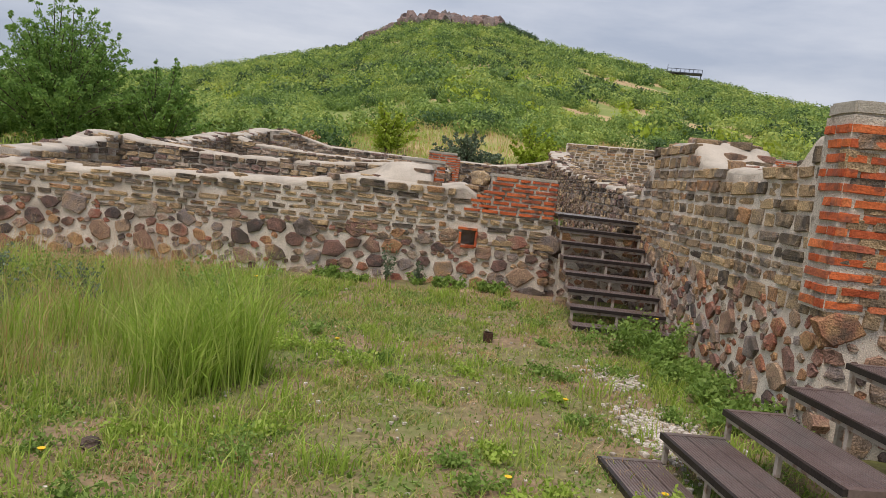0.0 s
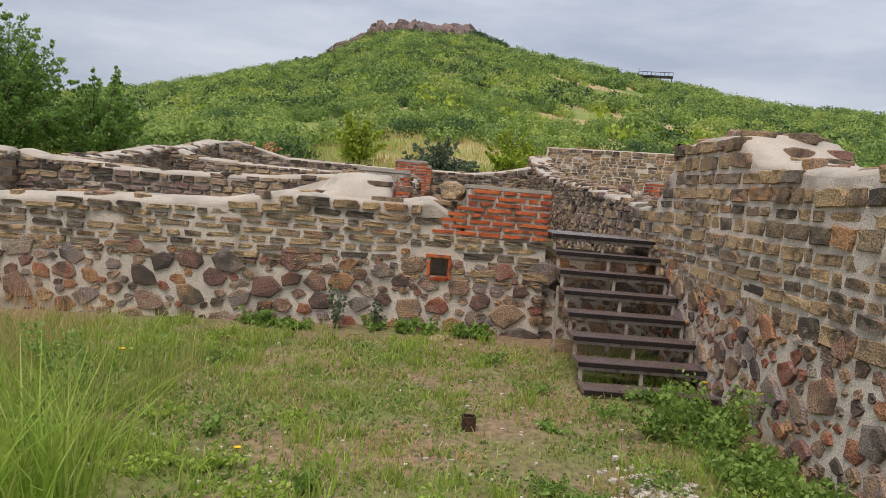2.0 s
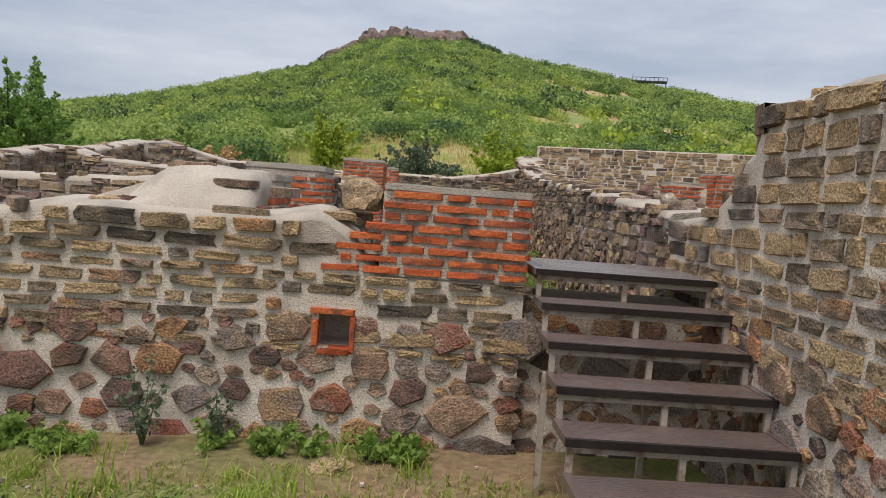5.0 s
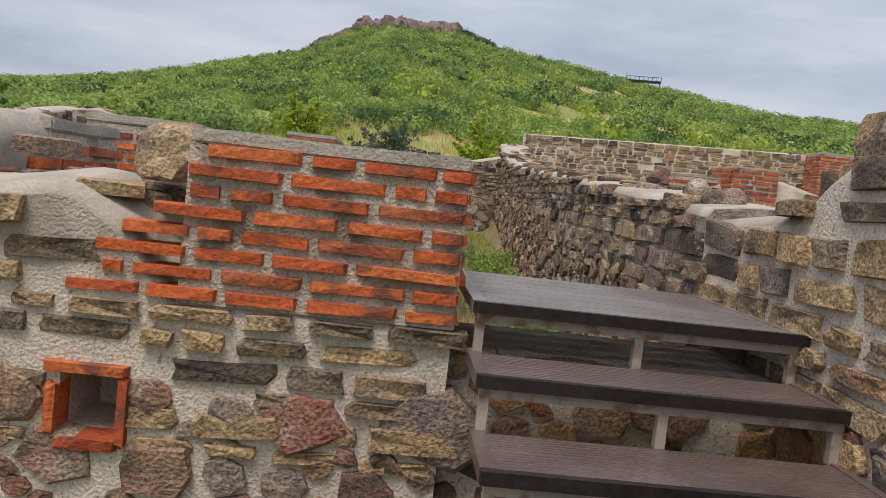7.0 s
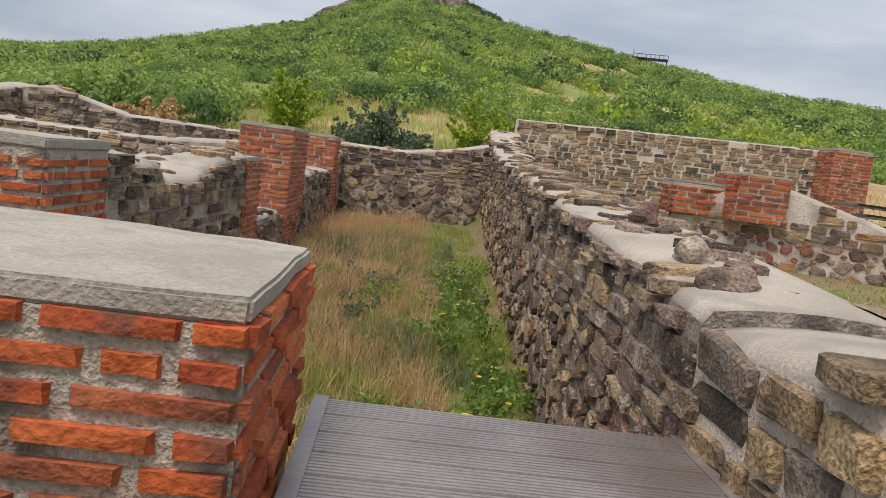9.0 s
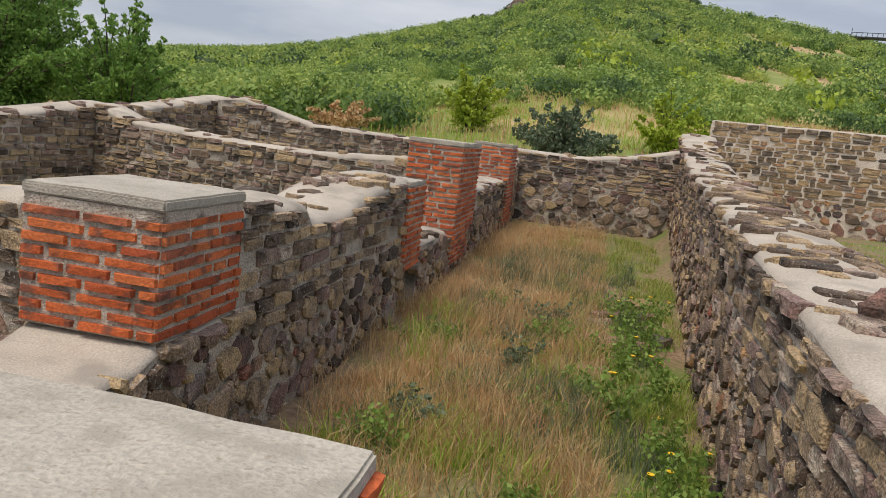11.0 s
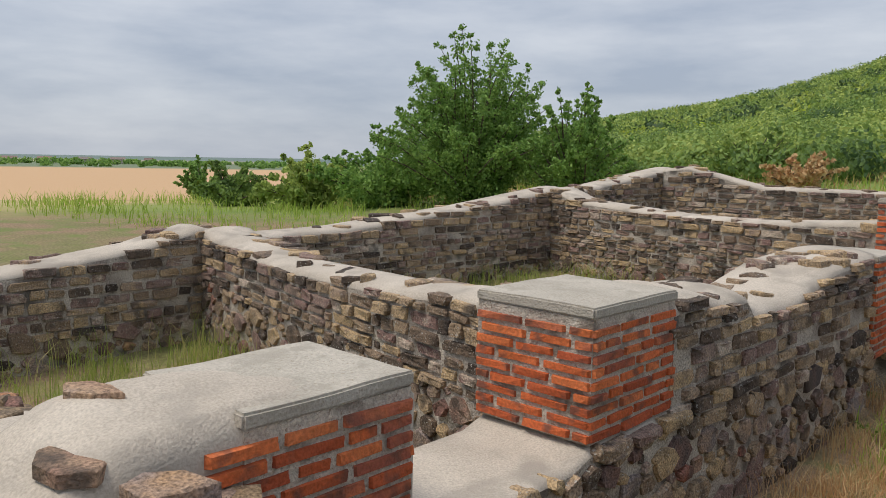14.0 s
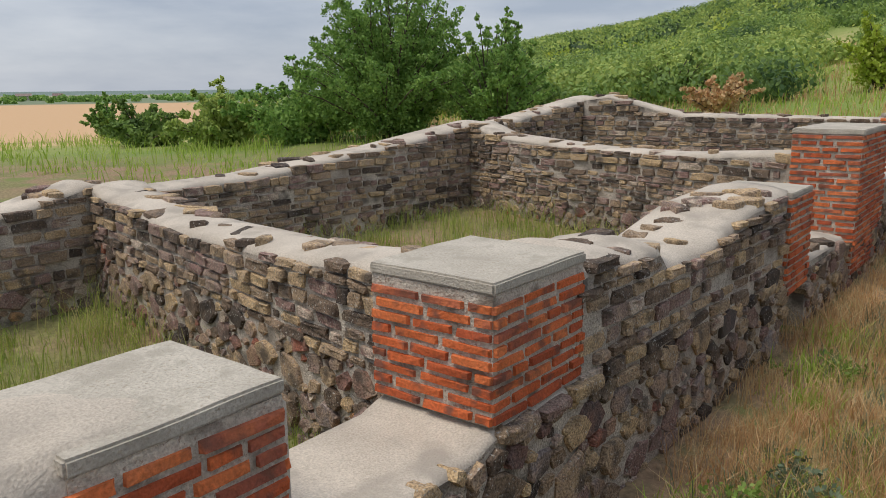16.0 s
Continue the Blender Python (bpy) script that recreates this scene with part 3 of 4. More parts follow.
wall("wall_corridor_west", (0.0, 13.96), (0.16, 17.3), 0.72, [(0, 1.93), (0.25, 1.98), (0.6, 1.9), (0.9, 1.92), (1.0, 1.8), (1.6, 1.78), (2.4, 1.95), (3.35, 2.0)], lambda s: 0.47 + 0.042 * s,
     "rubble wall with a lumpy pale mortar cap", "ab", 0.7, 6, 0.13, 0.9, hump=0.06, old=True)
wall("wall_corridor_west_far", (0.18, 18.0), (0.45, 25.4), 0.7, [(0, 1.3), (1.3, 1.3), (1.5, 1.2), (2.9, 1.2), (3.0, 1.75), (5.9, 1.8), (7.4, 2.2)], lambda s: 0.65 + 0.042 * s, "low far stretch of rubble wall", "ab", 0.5, 7, 0.13, 0.5, old=True)
wall("wall_room_cross", (-6.15, 14.5), (-0.72, 13.45), 0.6, [(0, 1.88), (0.3, 1.82), (2, 1.72), (4, 1.78), (5.5, 1.92)], lambda s: 0.5, "rubble wall crossing the ruined rooms under pale mortar", "ab", 0.75, 8, 0.13, 0.9, hump=0.05, old=True)
wall("wall_room_west", (-6.2, 11.2), (-6.15, 15.0), 0.65, [(0, 1.45), (1.3, 1.55), (2.6, 1.72), (3.3, 1.9), (3.8, 1.8)], 0.45, "dark coursed rubble wall of the near room", "ab", 0.4, 9, 0.13, 0.6, old=True)
wall("wall_room_west_far", (-6.15, 15.05), (-5.9, 21.4), 0.65, [(0, 1.75), (1.5, 1.78), (4, 2.0), (6.3, 2.28)], 0.6, "dark coursed rubble wall of the far room", "ab", 0.4, 10, 0.12, 0.6, old=True)
wall("wall_room_far_cross", (-5.9, 21.0), (-0.4, 19.6), 0.6, [(0, 2.28), (0.6, 2.1), (2.7, 2.0), (4, 2.0), (5.6, 2.12)], 0.75, "coursed rubble wall between far rooms", "ab", 0.4, 11, 0.12, 0.6, old=True)
wall("wall_room_third", (-5.85, 21.6), (-5.6, 24.9), 0.6, [(0, 2.2), (1.5, 2.4), (3.3, 2.65)], 0.9, "rubble wall stepping up to a ragged corner", "ab", 0.4, 12, 0.12, 0.6, old=True)
wall("wall_room_back", (-5.6, 24.4), (-0.3, 25.2), 0.6, [(0, 2.62), (0.5, 2.68), (1.2, 2.5), (1.9, 2.33), (5.3, 2.28)], 0.95, "coursed rubble back wall with loose cap stones", "ab", 0.3, 13, 0.12, 0.7, old=True)
wall("wall_court", (4.3, 28), (11.0, 24.4), 0.7, [(0, 3.5), (7.6, 3.5)], 1.45, "long tan coursed wall beyond the passage", "a", 0.6, 14, 0.15, 0.2, [(6.7, 7.7, 2.2, 4)], proud=0.02)
wall("wall_court_low", (5.0, 18.2), (7.6, 17.3), 0.55, [(0, 2.3), (0.7, 2.3), (1.3, 2.4), (1.8, 2.25), (2.7, 2.0)], 1.5, "low ruined wall with brick courses", "a", 0.35, 15, 0.11, 0.2, [(0.0, 1.6, 2.05, 3)], "0")

wall("wall_under_platform", (1.58, 10.5), (2.73, 10.5), 0.6, [(0, 1.28), (1.15, 1.28)], 0.3, "rubble footing wall beneath the decking stairs", "a", 0.9, 16, 0.14, 0.0, hump=0.0, lump=0.3)

# bricked stretch of the front wall, its ragged edge, and its slab
front_pier = brick_pier(0.68, 1.575, 10.424, 11.26, 1.36, 1.87, "brick pier on the wall end under a cement slab", "en", 21, fill=0.6)
rr = random.Random(4)
front_bricks = []
brick_face(front_bricks, (0.68, 10.424), (1, 0), (0, -1), -0.36, 0.905, 1.36, 1.87, rr, fill=0.6, taper=lambda z: -0.36 + 0.34 * min(1, max(0, (z - 1.37) / 0.35)) + rr.uniform(-0.08, 0.08))
lay(front_pier, front_bricks, "brick")
broken_pier = brick_pier(-0.8, -0.13, 11.28, 12.03, 0.45, 1.87, "broken orange brick pier under a cement slab", "n", 22, 0.06, 0.012)
broken_bricks = []
brick_face(broken_bricks, (-0.13, 11.28), (0, 1), (1, 0), -0.3, 0.762, 0.45, 1.87, rr, fill=0.7, taper=lambda z: (-0.02 if z > 1.79 else -0.15 if z > 1.6 else 0.0) + rr.uniform(-0.05, 0.05))
lay(broken_pier, broken_bricks, "brick")
brick_pier(-0.73, 0.0, 13.12, 13.95, 1.37, 2.0, "square orange brick pier with a cement slab top", "sen", 23, 0.06, 0.012)
brick_pier(-0.5, 0.19, 17.25, 17.95, 1.1, 1.95, "brick end of a mortared wall", "sen", 24, 0.05)
brick_pier(-0.42, 0.28, 19.5, 21.0, 0.85, 2.36, "tall orange brick pier beside the grassy passage", "sen", 25, 0.06, 0.01)
brick_pier(-0.25, 0.45, 23.7, 24.6, 1.0, 2.4, "far orange brick pier", "se", 26, 0.05)
brick_pier(2.68, 3.5, 4.99, 5.36, 1.18, 2.52, "high orange brick pier with a worn mortar top", "sw", 27, 0.1, pitch=0.1, fill=0.6, ragged=0.16)
brick_pier(10.2, 11.0, 24.2, 25.3, 2.3, 3.5, "distant brick wall end", "sw", 28, 0.05)
brick_pier(5.55, 6.15, 17.7, 18.4, 2.0, 2.52, "low brick pier on a ruined base", "sw", 29, 0.03)
brick_pier(4.98, 5.55, 18.06, 18.6, 2.0, 2.36, "low brick courses on a ruined wall", "sw", 30, 0.03)

# mortar mound where the cross wall meets the front wall
def mound_z(x, y):
    core = np.exp(-(((x + 0.42) / 0.62) ** 4)) * np.exp(-(((y - 11.7) / 1.15) ** 4))
    return 1.50 + 0.415 * core + 0.10 * np.exp(-((x + 0.6) ** 2 + (y - 10.9) ** 2) / 0.25)


mv, mf, mnx, mny = [], [], 34, 30
for j in range(mny):
    for i in range(mnx):
        x, y = -1.9 + 1.765 * i / (mnx - 1), 10.5 + 1.55 * j / (mny - 1)
        if y > 11.3:
            x = max(x, -0.84)
        edge = i in (0, mnx - 1) or j in (0, mny - 1)
        z = float(mound_z(x, y)) + 0.03 * noise.noise((x * 3, y * 3, 1)) + 0.012 * noise.noise((x * 11, y * 11, 2))
        mv.append((x, y, z - (0.07 if edge else 0)))
mf = [(j * mnx + i, j * mnx + i + 1, (j + 1) * mnx + i + 1, (j + 1) * mnx + i) for j in range(mny - 1) for i in range(mnx - 1)]
border = [i for i in range(mnx)] + [j * mnx + mnx - 1 for j in range(1, mny)] + [(mny - 1) * mnx + i for i in range(mnx - 2, -1, -1)] + [j * mnx for j in range(mny - 2, 0, -1)]
low = {i: len(mv) + k for k, i in enumerate(border)}
mv += [(mv[i][0], mv[i][1], min(mv[i][2] - 0.02, 1.3)) for i in border]
mf += [(a, low[a], low[b], b) for a, b in zip(border, border[1:] + border[:1])]
mound = mesh_object("mortar_cap", mv, mf, M_CAP, True)
tagged(mound, "smooth pale mortar cap over the wall junction", "mortar cap", kind="structure")
lay(mound, [(Matrix.Translation((x, y, float(mound_z(x, y)) - 0.03)) @ Matrix.Rotation(a, 4, "Z") @ Matrix(((w, 0, 0, 0), (0, 0, d, 0), (0, -h, 0, 0), (0, 0, 0, 1))), "r", k)
            for x, y, a, w, d, h, k in ((-0.62, 11.0, 0.4, 0.26, 0.13, 0.045, 3), (-0.3, 10.8, 0.1, 0.34, 0.2, 0.05, 4), (0.0, 10.95, 1.0, 0.26, 0.2, 0.07, 9), (-1.3, 11.1, 0.6, 0.3, 0.16, 0.07, 2), (-1.55, 10.8, 0.2, 0.24, 0.2, 0.07, 11))], "stone")

# brick frame of the small niche
niche = new("niche_frame")
niche.location = (0.4, 10.42, 0.88)
tagged(niche, "small square niche framed with four red bricks", "niche frame")
for s, z, w, h in ((0.42, 1.122, 0.27, 0.036), (0.435, 0.878, 0.2, 0.042), (0.322, 0.985, 0.034, 0.17), (0.545, 0.99, 0.034, 0.24)):
    ob = new("brick", ME_BRICK[rr.randrange(10)])
    ob.parent = niche
    ob.matrix_parent_inverse = Matrix.Translation(niche.location).inverted()
    ob.matrix_basis = piece_matrix((0, 10.42), (1, 0), (0, -1), s, z, w, h, 0.12, 0, 0.09)

# ---- stairs ----
def box(bm, x0, x1, y0, y1, z0, z1):
    bmesh.ops.create_cube(bm, size=1, matrix=Matrix.LocRotScale(((x0 + x1) / 2, (y0 + y1) / 2, (z0 + z1) / 2), None, (x1 - x0, y1 - y0, z1 - z0)))


def board(name, parent, x0, x1, y0, y1, z, mat):
    """A ribbed composite board whose ribs run along x."""
    ribs = max(4, int((y1 - y0) / 0.018))
    pts = []
    for i in range(ribs):
        a, b = y0 + (y1 - y0) * i / ribs, y0 + (y1 - y0) * (i + 1) / ribs
        q = (b - a) * 0.28
        pts += [(a, z - 0.006), (a + q * 0.5, z), (b - q, z), (b - q * 0.5, z - 0.006)]
    pts += [(y1, z - 0.024), (y0, z - 0.024)]
    n = len(pts)
    v = [(x, y, q) for x in (x0, x1) for y, q in pts]
    f = [(i, (i + 1) % n, n + (i + 1) % n, n + i)[::-1] for i in range(n)] + [tuple(range(n)), tuple(range(2 * n - 1, n - 1, -1))]
    return mesh_object(name, v, f, mat, parent=parent)


def stairs(width, steps, riser, going, deck, label):
    """Open decking stairs that rise along +y from the origin; the last tread is a deck metres deep."""
    top = new("decking_stairs")
    tagged(top, label, "outdoor stairs")
    for i in range(steps):
        z, y0 = riser * (i + 1), going * i
        depth = deck if i == steps - 1 else going + 0.02
        y1 = y0 + depth
        bm = bmesh.new()
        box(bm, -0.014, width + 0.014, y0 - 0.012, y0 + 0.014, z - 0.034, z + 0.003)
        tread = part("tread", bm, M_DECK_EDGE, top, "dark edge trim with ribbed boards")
        boards = max(2, round(depth / 0.148))
        for k in range(boards):
            a = y0 + 0.016 + (depth - 0.016) * k / boards
            # the last tread takes the decking with sky reflection painted into its colour
            board("board", tread, 0, width, a, a + (depth - 0.016) / boards - 0.01, z, M_DECK_SKY_SHEEN if i == steps - 1 else M_DECK)
        for x in (-0.016, width - 0.026):
            bm = bmesh.new()
            box(bm, x, x + 0.042, y0 + 0.015, y1, z - 0.036, z + 0.004)
            part("end_trim", bm, M_DECK_SKY_SHEEN if i == steps - 1 else M_DECK, tread)
        bm = bmesh.new()
        box(bm, 0.0, width, y0 + 0.012, y0 + 0.042, z - 0.066, z - 0.036)
        part("front_rail", bm, M_FRAME, top)
        for x in (0.0, width / 2 - 0.015, width - 0.032):
            bm = bmesh.new()
            box(bm, x, x + 0.03, y0 + 0.014, y0 + 0.042, z - riser - 0.002 if i else z - riser, z - 0.067)
            part("post", bm, M_FRAME, top)
        for x in (0.01, width - 0.04):
            bm = bmesh.new()
            box(bm, x, x + 0.03, y0 + 0.05, y1, z - 0.066, z - 0.036)
            part("side_rail", bm, M_FRAME, top)
    for x in (-0.03, width / 2 - 0.02, width - 0.0):
        bm = bmesh.new()
        box(bm, x, x + 0.03, going * (steps - 3), going * (steps - 3) + 0.04, -0.1, riser * (steps - 3))
        part("leg", bm, M_FRAME, top)
    return top


stair_count = 9
main_stairs = stairs(1.08, stair_count, 0.165, 0.3, 0.98, "dark brown decking stairs on taupe steel frames")
main_stairs.matrix_basis = pose(1.64, 10.37 - 0.3 * (stair_count - 1), 1.47 - 0.165 * stair_count, 0, 0, 0)
side_stairs = stairs(1.2, 7, 0.182, 0.385, 0.5, "wet brown decking stairs rising through the wall gap")
side_stairs.matrix_basis = pose(1.16, 4.42, 0.003, 0, 0, -84)
far_stairs = stairs(1.1, 6, 0.16, 0.28, 0.8, "distant dark decking stairs")
far_stairs.matrix_basis = pose(9.2, 20.0, 1.5, 0, 0, 0)

# ---- plants ----
def blades(name, count, where, height, width, mat, label, seed, lean=0.45, spot=None):
    """Tapered grass blades. where(rs, n) gives x, y and a height factor."""
    rs = np.random.RandomState(seed)
    x, y, k = where(rs, count)
    n = len(x)
    z = ground_z(x, y) - 0.01
    h = height * k * rs.uniform(0.25, 1.25, n)
    a, b = rs.uniform(0, 2 * np.pi, n), rs.uniform(0, 2 * np.pi, n)
    l = lean * rs.uniform(0.2, 1.3, n)
    w = width * rs.uniform(0.6, 1.3, n)
    wx, wy = np.cos(a) * w / 2, np.sin(a) * w / 2
    dx, dy = np.cos(b) * l * h, np.sin(b) * l * h
    p = np.zeros((n, 5, 3))
    for i, (s, t, q) in enumerate(((-1, 0, 0), (1, 0, 0), (0.75, 0.55, 0.25), (-0.75, 0.55, 0.25), (0, 1, 1))):
        p[:, i] = np.stack([x + s * wx + dx * q, y + s * wy + dy * q, z + h * t * (1 - 0.25 * l * q)], 1)
    i5 = np.arange(n)[:, None] * 5
    f = [tuple(q) for q in (i5 + [0, 1, 2, 3])] + [tuple(q) for q in (i5 + [3, 2, 4])]
    ob = mesh_object(name, p.reshape(-1, 3), f, mat)
    return tagged(ob, label, "grass", kind="stuff")


def clumped(x0, x1, y0, y1, clumps, spread, keep=None):
    def f(rs, n):
        cx, cy = rs.uniform(x0, x1, clumps), rs.uniform(y0, y1, clumps)
        if keep:
            ok = keep(cx, cy)
            cx, cy = cx[ok], cy[ok]
        size = rs.uniform(0.4, 1.3, len(cx))
        i = rs.randint(0, len(cx), n)
        x, y = cx[i] + rs.normal(0, 1, n) * spread * size[i], cy[i] + rs.normal(0, 1, n) * spread * size[i]
        ok = (x > x0 - 0.3) & (x < x1) & (y < y1) & (y > y0 - 0.3)
        return x[ok], y[ok], size[i][ok]
    return f


def yard_keep(x, y):
    return np.random.RandomState(8).uniform(0, 1, len(x)) > 0.55 * np.exp(-((x - 1.4) ** 2) / 0.8)


blades("lawn", 120000, clumped(-9, 2.7, 0.8, 10.0, 2300, 0.12, yard_keep), 0.075, 0.011, M_LAWN, "short patchy lawn with clover and weeds", 31, 0.9)
blades("clover", 90000, clumped(-7, 2.5, 0.9, 9.7, 900, 0.16, yard_keep), 0.045, 0.02, M_WEED, "low clover and creeping weeds in the yard", 44, 1.3)
blades("lawn_tufts", 22000, clumped(-7, 2.6, 1.5, 10.2, 420, 0.09, yard_keep), 0.17, 0.011, M_GRASS, "bright green grass tufts in the yard", 32, 0.7)
blades("tall_grass", 17000, clumped(-7.5, -1.5, 4.6, 8.8, 130, 0.22), 0.4, 0.007, M_LAWN, "tall lush green grass", 33, 0.5)
blades("tall_grass_tuft", 1500, clumped(-1.75, -1.15, 5.0, 5.6, 3, 0.14), 0.78, 0.011, M_GRASS, "tall bright grass tuft", 41, 0.6)
blades("lush_tufts", 3600, clumped(-6.5, -1.5, 5.2, 8.4, 20, 0.16), 0.55, 0.010, M_GRASS, "lush green grass tufts", 43, 0.6)
blades("dry_stalks", 7000, clumped(-9, -2.6, 5, 9.8, 90, 0.3), 0.55, 0.004, M_DRY, "dry straw-coloured stalks", 34, 0.35)
blades("dry_yard_grass", 9000, clumped(-2, 2.3, 3, 10.1, 160, 0.12), 0.07, 0.006, M_DRY, "dry short grass patches", 42, 0.9)
blades("corridor_grass_dry", 42000, clumped(0.15, 2.3, 11.6, 24.8, 300, 0.17), 0.28, 0.006, M_DRY, "dry reddish grass in the passage", 35, 0.7)
blades("corridor_grass_green", 26000, clumped(1.4, 3.2, 11.6, 24.8, 240, 0.13), 0.16, 0.009, M_LAWN, "green weeds along the passage wall", 36, 0.7)
blades("corridor_grass_silver", 12000, clumped(0.6, 2.7, 11.6, 22, 110, 0.14), 0.28, 0.006, M_SILVER, "grey-green stalks in the passage", 45, 0.5)
blades("corridor_grass_tufts", 9000, clumped(0.5, 3.0, 11.6, 18, 60, 0.12), 0.2, 0.011, M_GRASS, "bright green tufts in the passage", 46, 0.7)
blades("room_grass", 16000, clumped(-5.8, -0.9, 11.6, 20.6, 200, 0.2), 0.42, 0.007, M_LAWN, "rank grass growing inside the ruined rooms", 37, 0.4)
blades("court_grass", 9000, clumped(4.0, 11, 12, 24.5, 400, 0.2), 0.06, 0.02, M_LAWN, "short grass of the far court", 38, 0.8)
blades("meadow_grass", 30000, clumped(-20, 24, 27, 60, 900, 0.8), 0.45, 0.025, M_DRY, "dry meadow grass beyond the ruins", 39, 0.5)
blades("meadow_green", 26000, clumped(-32, 14, 18, 60, 800, 0.8, lambda x, y: (x < -8) | (y > 27)), 0.5, 0.03, M_GRASS, "green meadow grass beyond the ruins", 40, 0.5)


def leaf_mesh(name, centres, radii, per, size, mat, rs, parent=None, squash=0.8, shell=0.55, facing=0.0):
    """Crowns of single leaves about the centres."""
    cs, rad = np.repeat(centres, per, 0), np.repeat(radii, per)
    n = len(cs)
    d = rs.normal(0, 1, (n, 3))
    d /= np.linalg.norm(d, axis=1)[:, None]
    d[:, 2] = d[:, 2] * squash
    p = cs + d * (rad * (shell + (1 - shell) * rs.uniform(0, 1, n) ** 0.7) * rs.uniform(0.75, 1.2, n))[:, None]
    a = rs.normal(0, 1, (n, 3))
    a -= facing * d * np.sum(a * d, axis=1)[:, None]
    a /= np.linalg.norm(a, axis=1)[:, None]
    b = np.cross(a, d + rs.normal(0, 0.5, (n, 3)))
    b /= np.linalg.norm(b, axis=1)[:, None] + 1e-6
    s = (size * rs.uniform(0.6, 1.3, n))[:, None]
    q = np.stack([p - a * s, p + b * s * 0.62, p + a * s, p - b * s * 0.62], 1)
    f = np.arange(n)[:, None] * 4 + [0, 1, 2, 3]
    return mesh_object(name, q.reshape(-1, 3), f, mat, parent=parent)


def limb(bm, pts, r0, r1, k=6):
    rings = []
    for i, p in enumerate(pts):
        t = (pts[min(i + 1, len(pts) - 1)] - pts[max(i - 1, 0)]).normalized()
        a = t.orthogonal().normalized()
        b = t.cross(a)
        r = r0 + (r1 - r0) * i / (len(pts) - 1)
        rings.append([bm.verts.new(p + (a * math.cos(j * 2 * math.pi / k) + b * math.sin(j * 2 * math.pi / k)) * r) for j in range(k)])
    for u, v in zip(rings, rings[1:]):
        for j in range(k):
            bm.faces.new((u[j], u[(j + 1) % k], v[(j + 1) % k], v[j]))


def shrub_tree(x, y, height, spread, leaves, size, mat, label, seed, shoots=40, kind="tree"):
    """Many stems fan out from the base; leaves sit along them in sprays."""
    r, rs = random.Random(seed), np.random.RandomState(seed)
    z = foot(x, y)
    top = new(kind)
    top.location = (x, y, z)
    tagged(top, label, kind)
    bm = bmesh.new()
    cs, rad = [], []
    for i in range(shoots):
        az, out = r.uniform(0, 6.28), spread * math.sqrt(r.random())
        h = height * (1 - 0.62 * (out / spread) ** 1.5) * r.uniform(0.6, 1.04)
        end = Vector((math.cos(az) * out, math.sin(az) * out, h))
        mid = Vector((end.x * 0.35, end.y * 0.35, h * 0.5)) + Vector((r.uniform(-1, 1), r.uniform(-1, 1), 0)) * 0.12 * spread
        pts = [Vector((math.cos(az) * 0.1, math.sin(az) * 0.1, -0.05)), mid * 0.5, mid, (mid + end) / 2 + Vector((0, 0, 0.06 * h)), end]
        limb(bm, pts, 0.035 + 0.012 * height / 3, 0.006, 5)
        for t in np.linspace(0.22, 1.0, 11):
            q = (len(pts) - 1) * t
            j = min(int(q), len(pts) - 2)
            c = pts[j].lerp(pts[j + 1], q - j)
            wide = spread * (0.22 * (1 - t) + 0.04)
            for _ in range(2):
                o = Vector((r.gauss(0, 1), r.gauss(0, 1), r.gauss(0, 0.6))) * wide * 0.6
                cs.append(tuple(c + o))
                rad.append(wide * r.uniform(0.6, 1.2))
    part("trunk", bm, M_BARK, top)
    per = max(3, leaves // len(cs))
    crown = leaf_mesh("crown", np.array(cs), np.array(rad), per, size, mat, rs, top, 0.85, 0.25)
    return top


shrub_tree(-14.0, 28.0, 5.7, 3.1, 80000, 0.05, M_TREE, "large dark green bushy tree behind the ruins", 51, 120)
shrub_tree(-10.6, 28.6, 4.2, 1.8, 28000, 0.05, M_TREE, "upright dark green shrub beside the large tree", 52, 50)
shrub_tree(-17.6, 27.5, 2.9, 2.5, 13000, 0.08, M_TREE, "low spreading green shrub", 53, 30, "shrub")
shrub_tree(-21.0, 27.0, 2.4, 2.3, 9000, 0.09, M_HILL, "low spreading light green shrub", 54, 26, "shrub")
shrub_tree(-24.5, 26.0, 1.9, 2.1, 7000, 0.09, M_HILL, "low light green shrub at the field edge", 55, 22, "shrub")
shrub_tree(-36.0, 31.0, 2.6, 1.2, 2500, 0.12, M_TREE, "small lone shrub at the field edge", 56, 14, "shrub")
shrub_tree(0.9, 34.0, 2.3, 1.7, 9000, 0.06, M_SILVER, "grey-green rounded shrub in the meadow", 57, 36, "shrub")
shrub_tree(4.3, 39.0, 2.6, 1.5, 4500, 0.08, M_YELLOW, "yellow-green young shrub in the meadow", 58, 24, "shrub")
shrub_tree(-3.0, 40.0, 2.8, 1.7, 5000, 0.08, M_YELLOW, "yellow-green young shrub in the meadow", 59, 24, "shrub")
shrub_tree(-7.0, 36.0, 1.7, 1.5, 3500, 0.08, M_DRY, "brownish low shrub in the meadow", 60, 20, "shrub")
shrub_tree(-15.0, 36.0, 2.4, 2.4, 6000, 0.09, M_HILL, "dense green thicket shrub", 61, 30, "shrub")
shrub_tree(-10.0, 40.0, 2.3, 2.4, 5500, 0.09, M_HILL, "dense green thicket shrub", 62, 30, "shrub")

# hillside scrub
rs = np.random.RandomState(70)


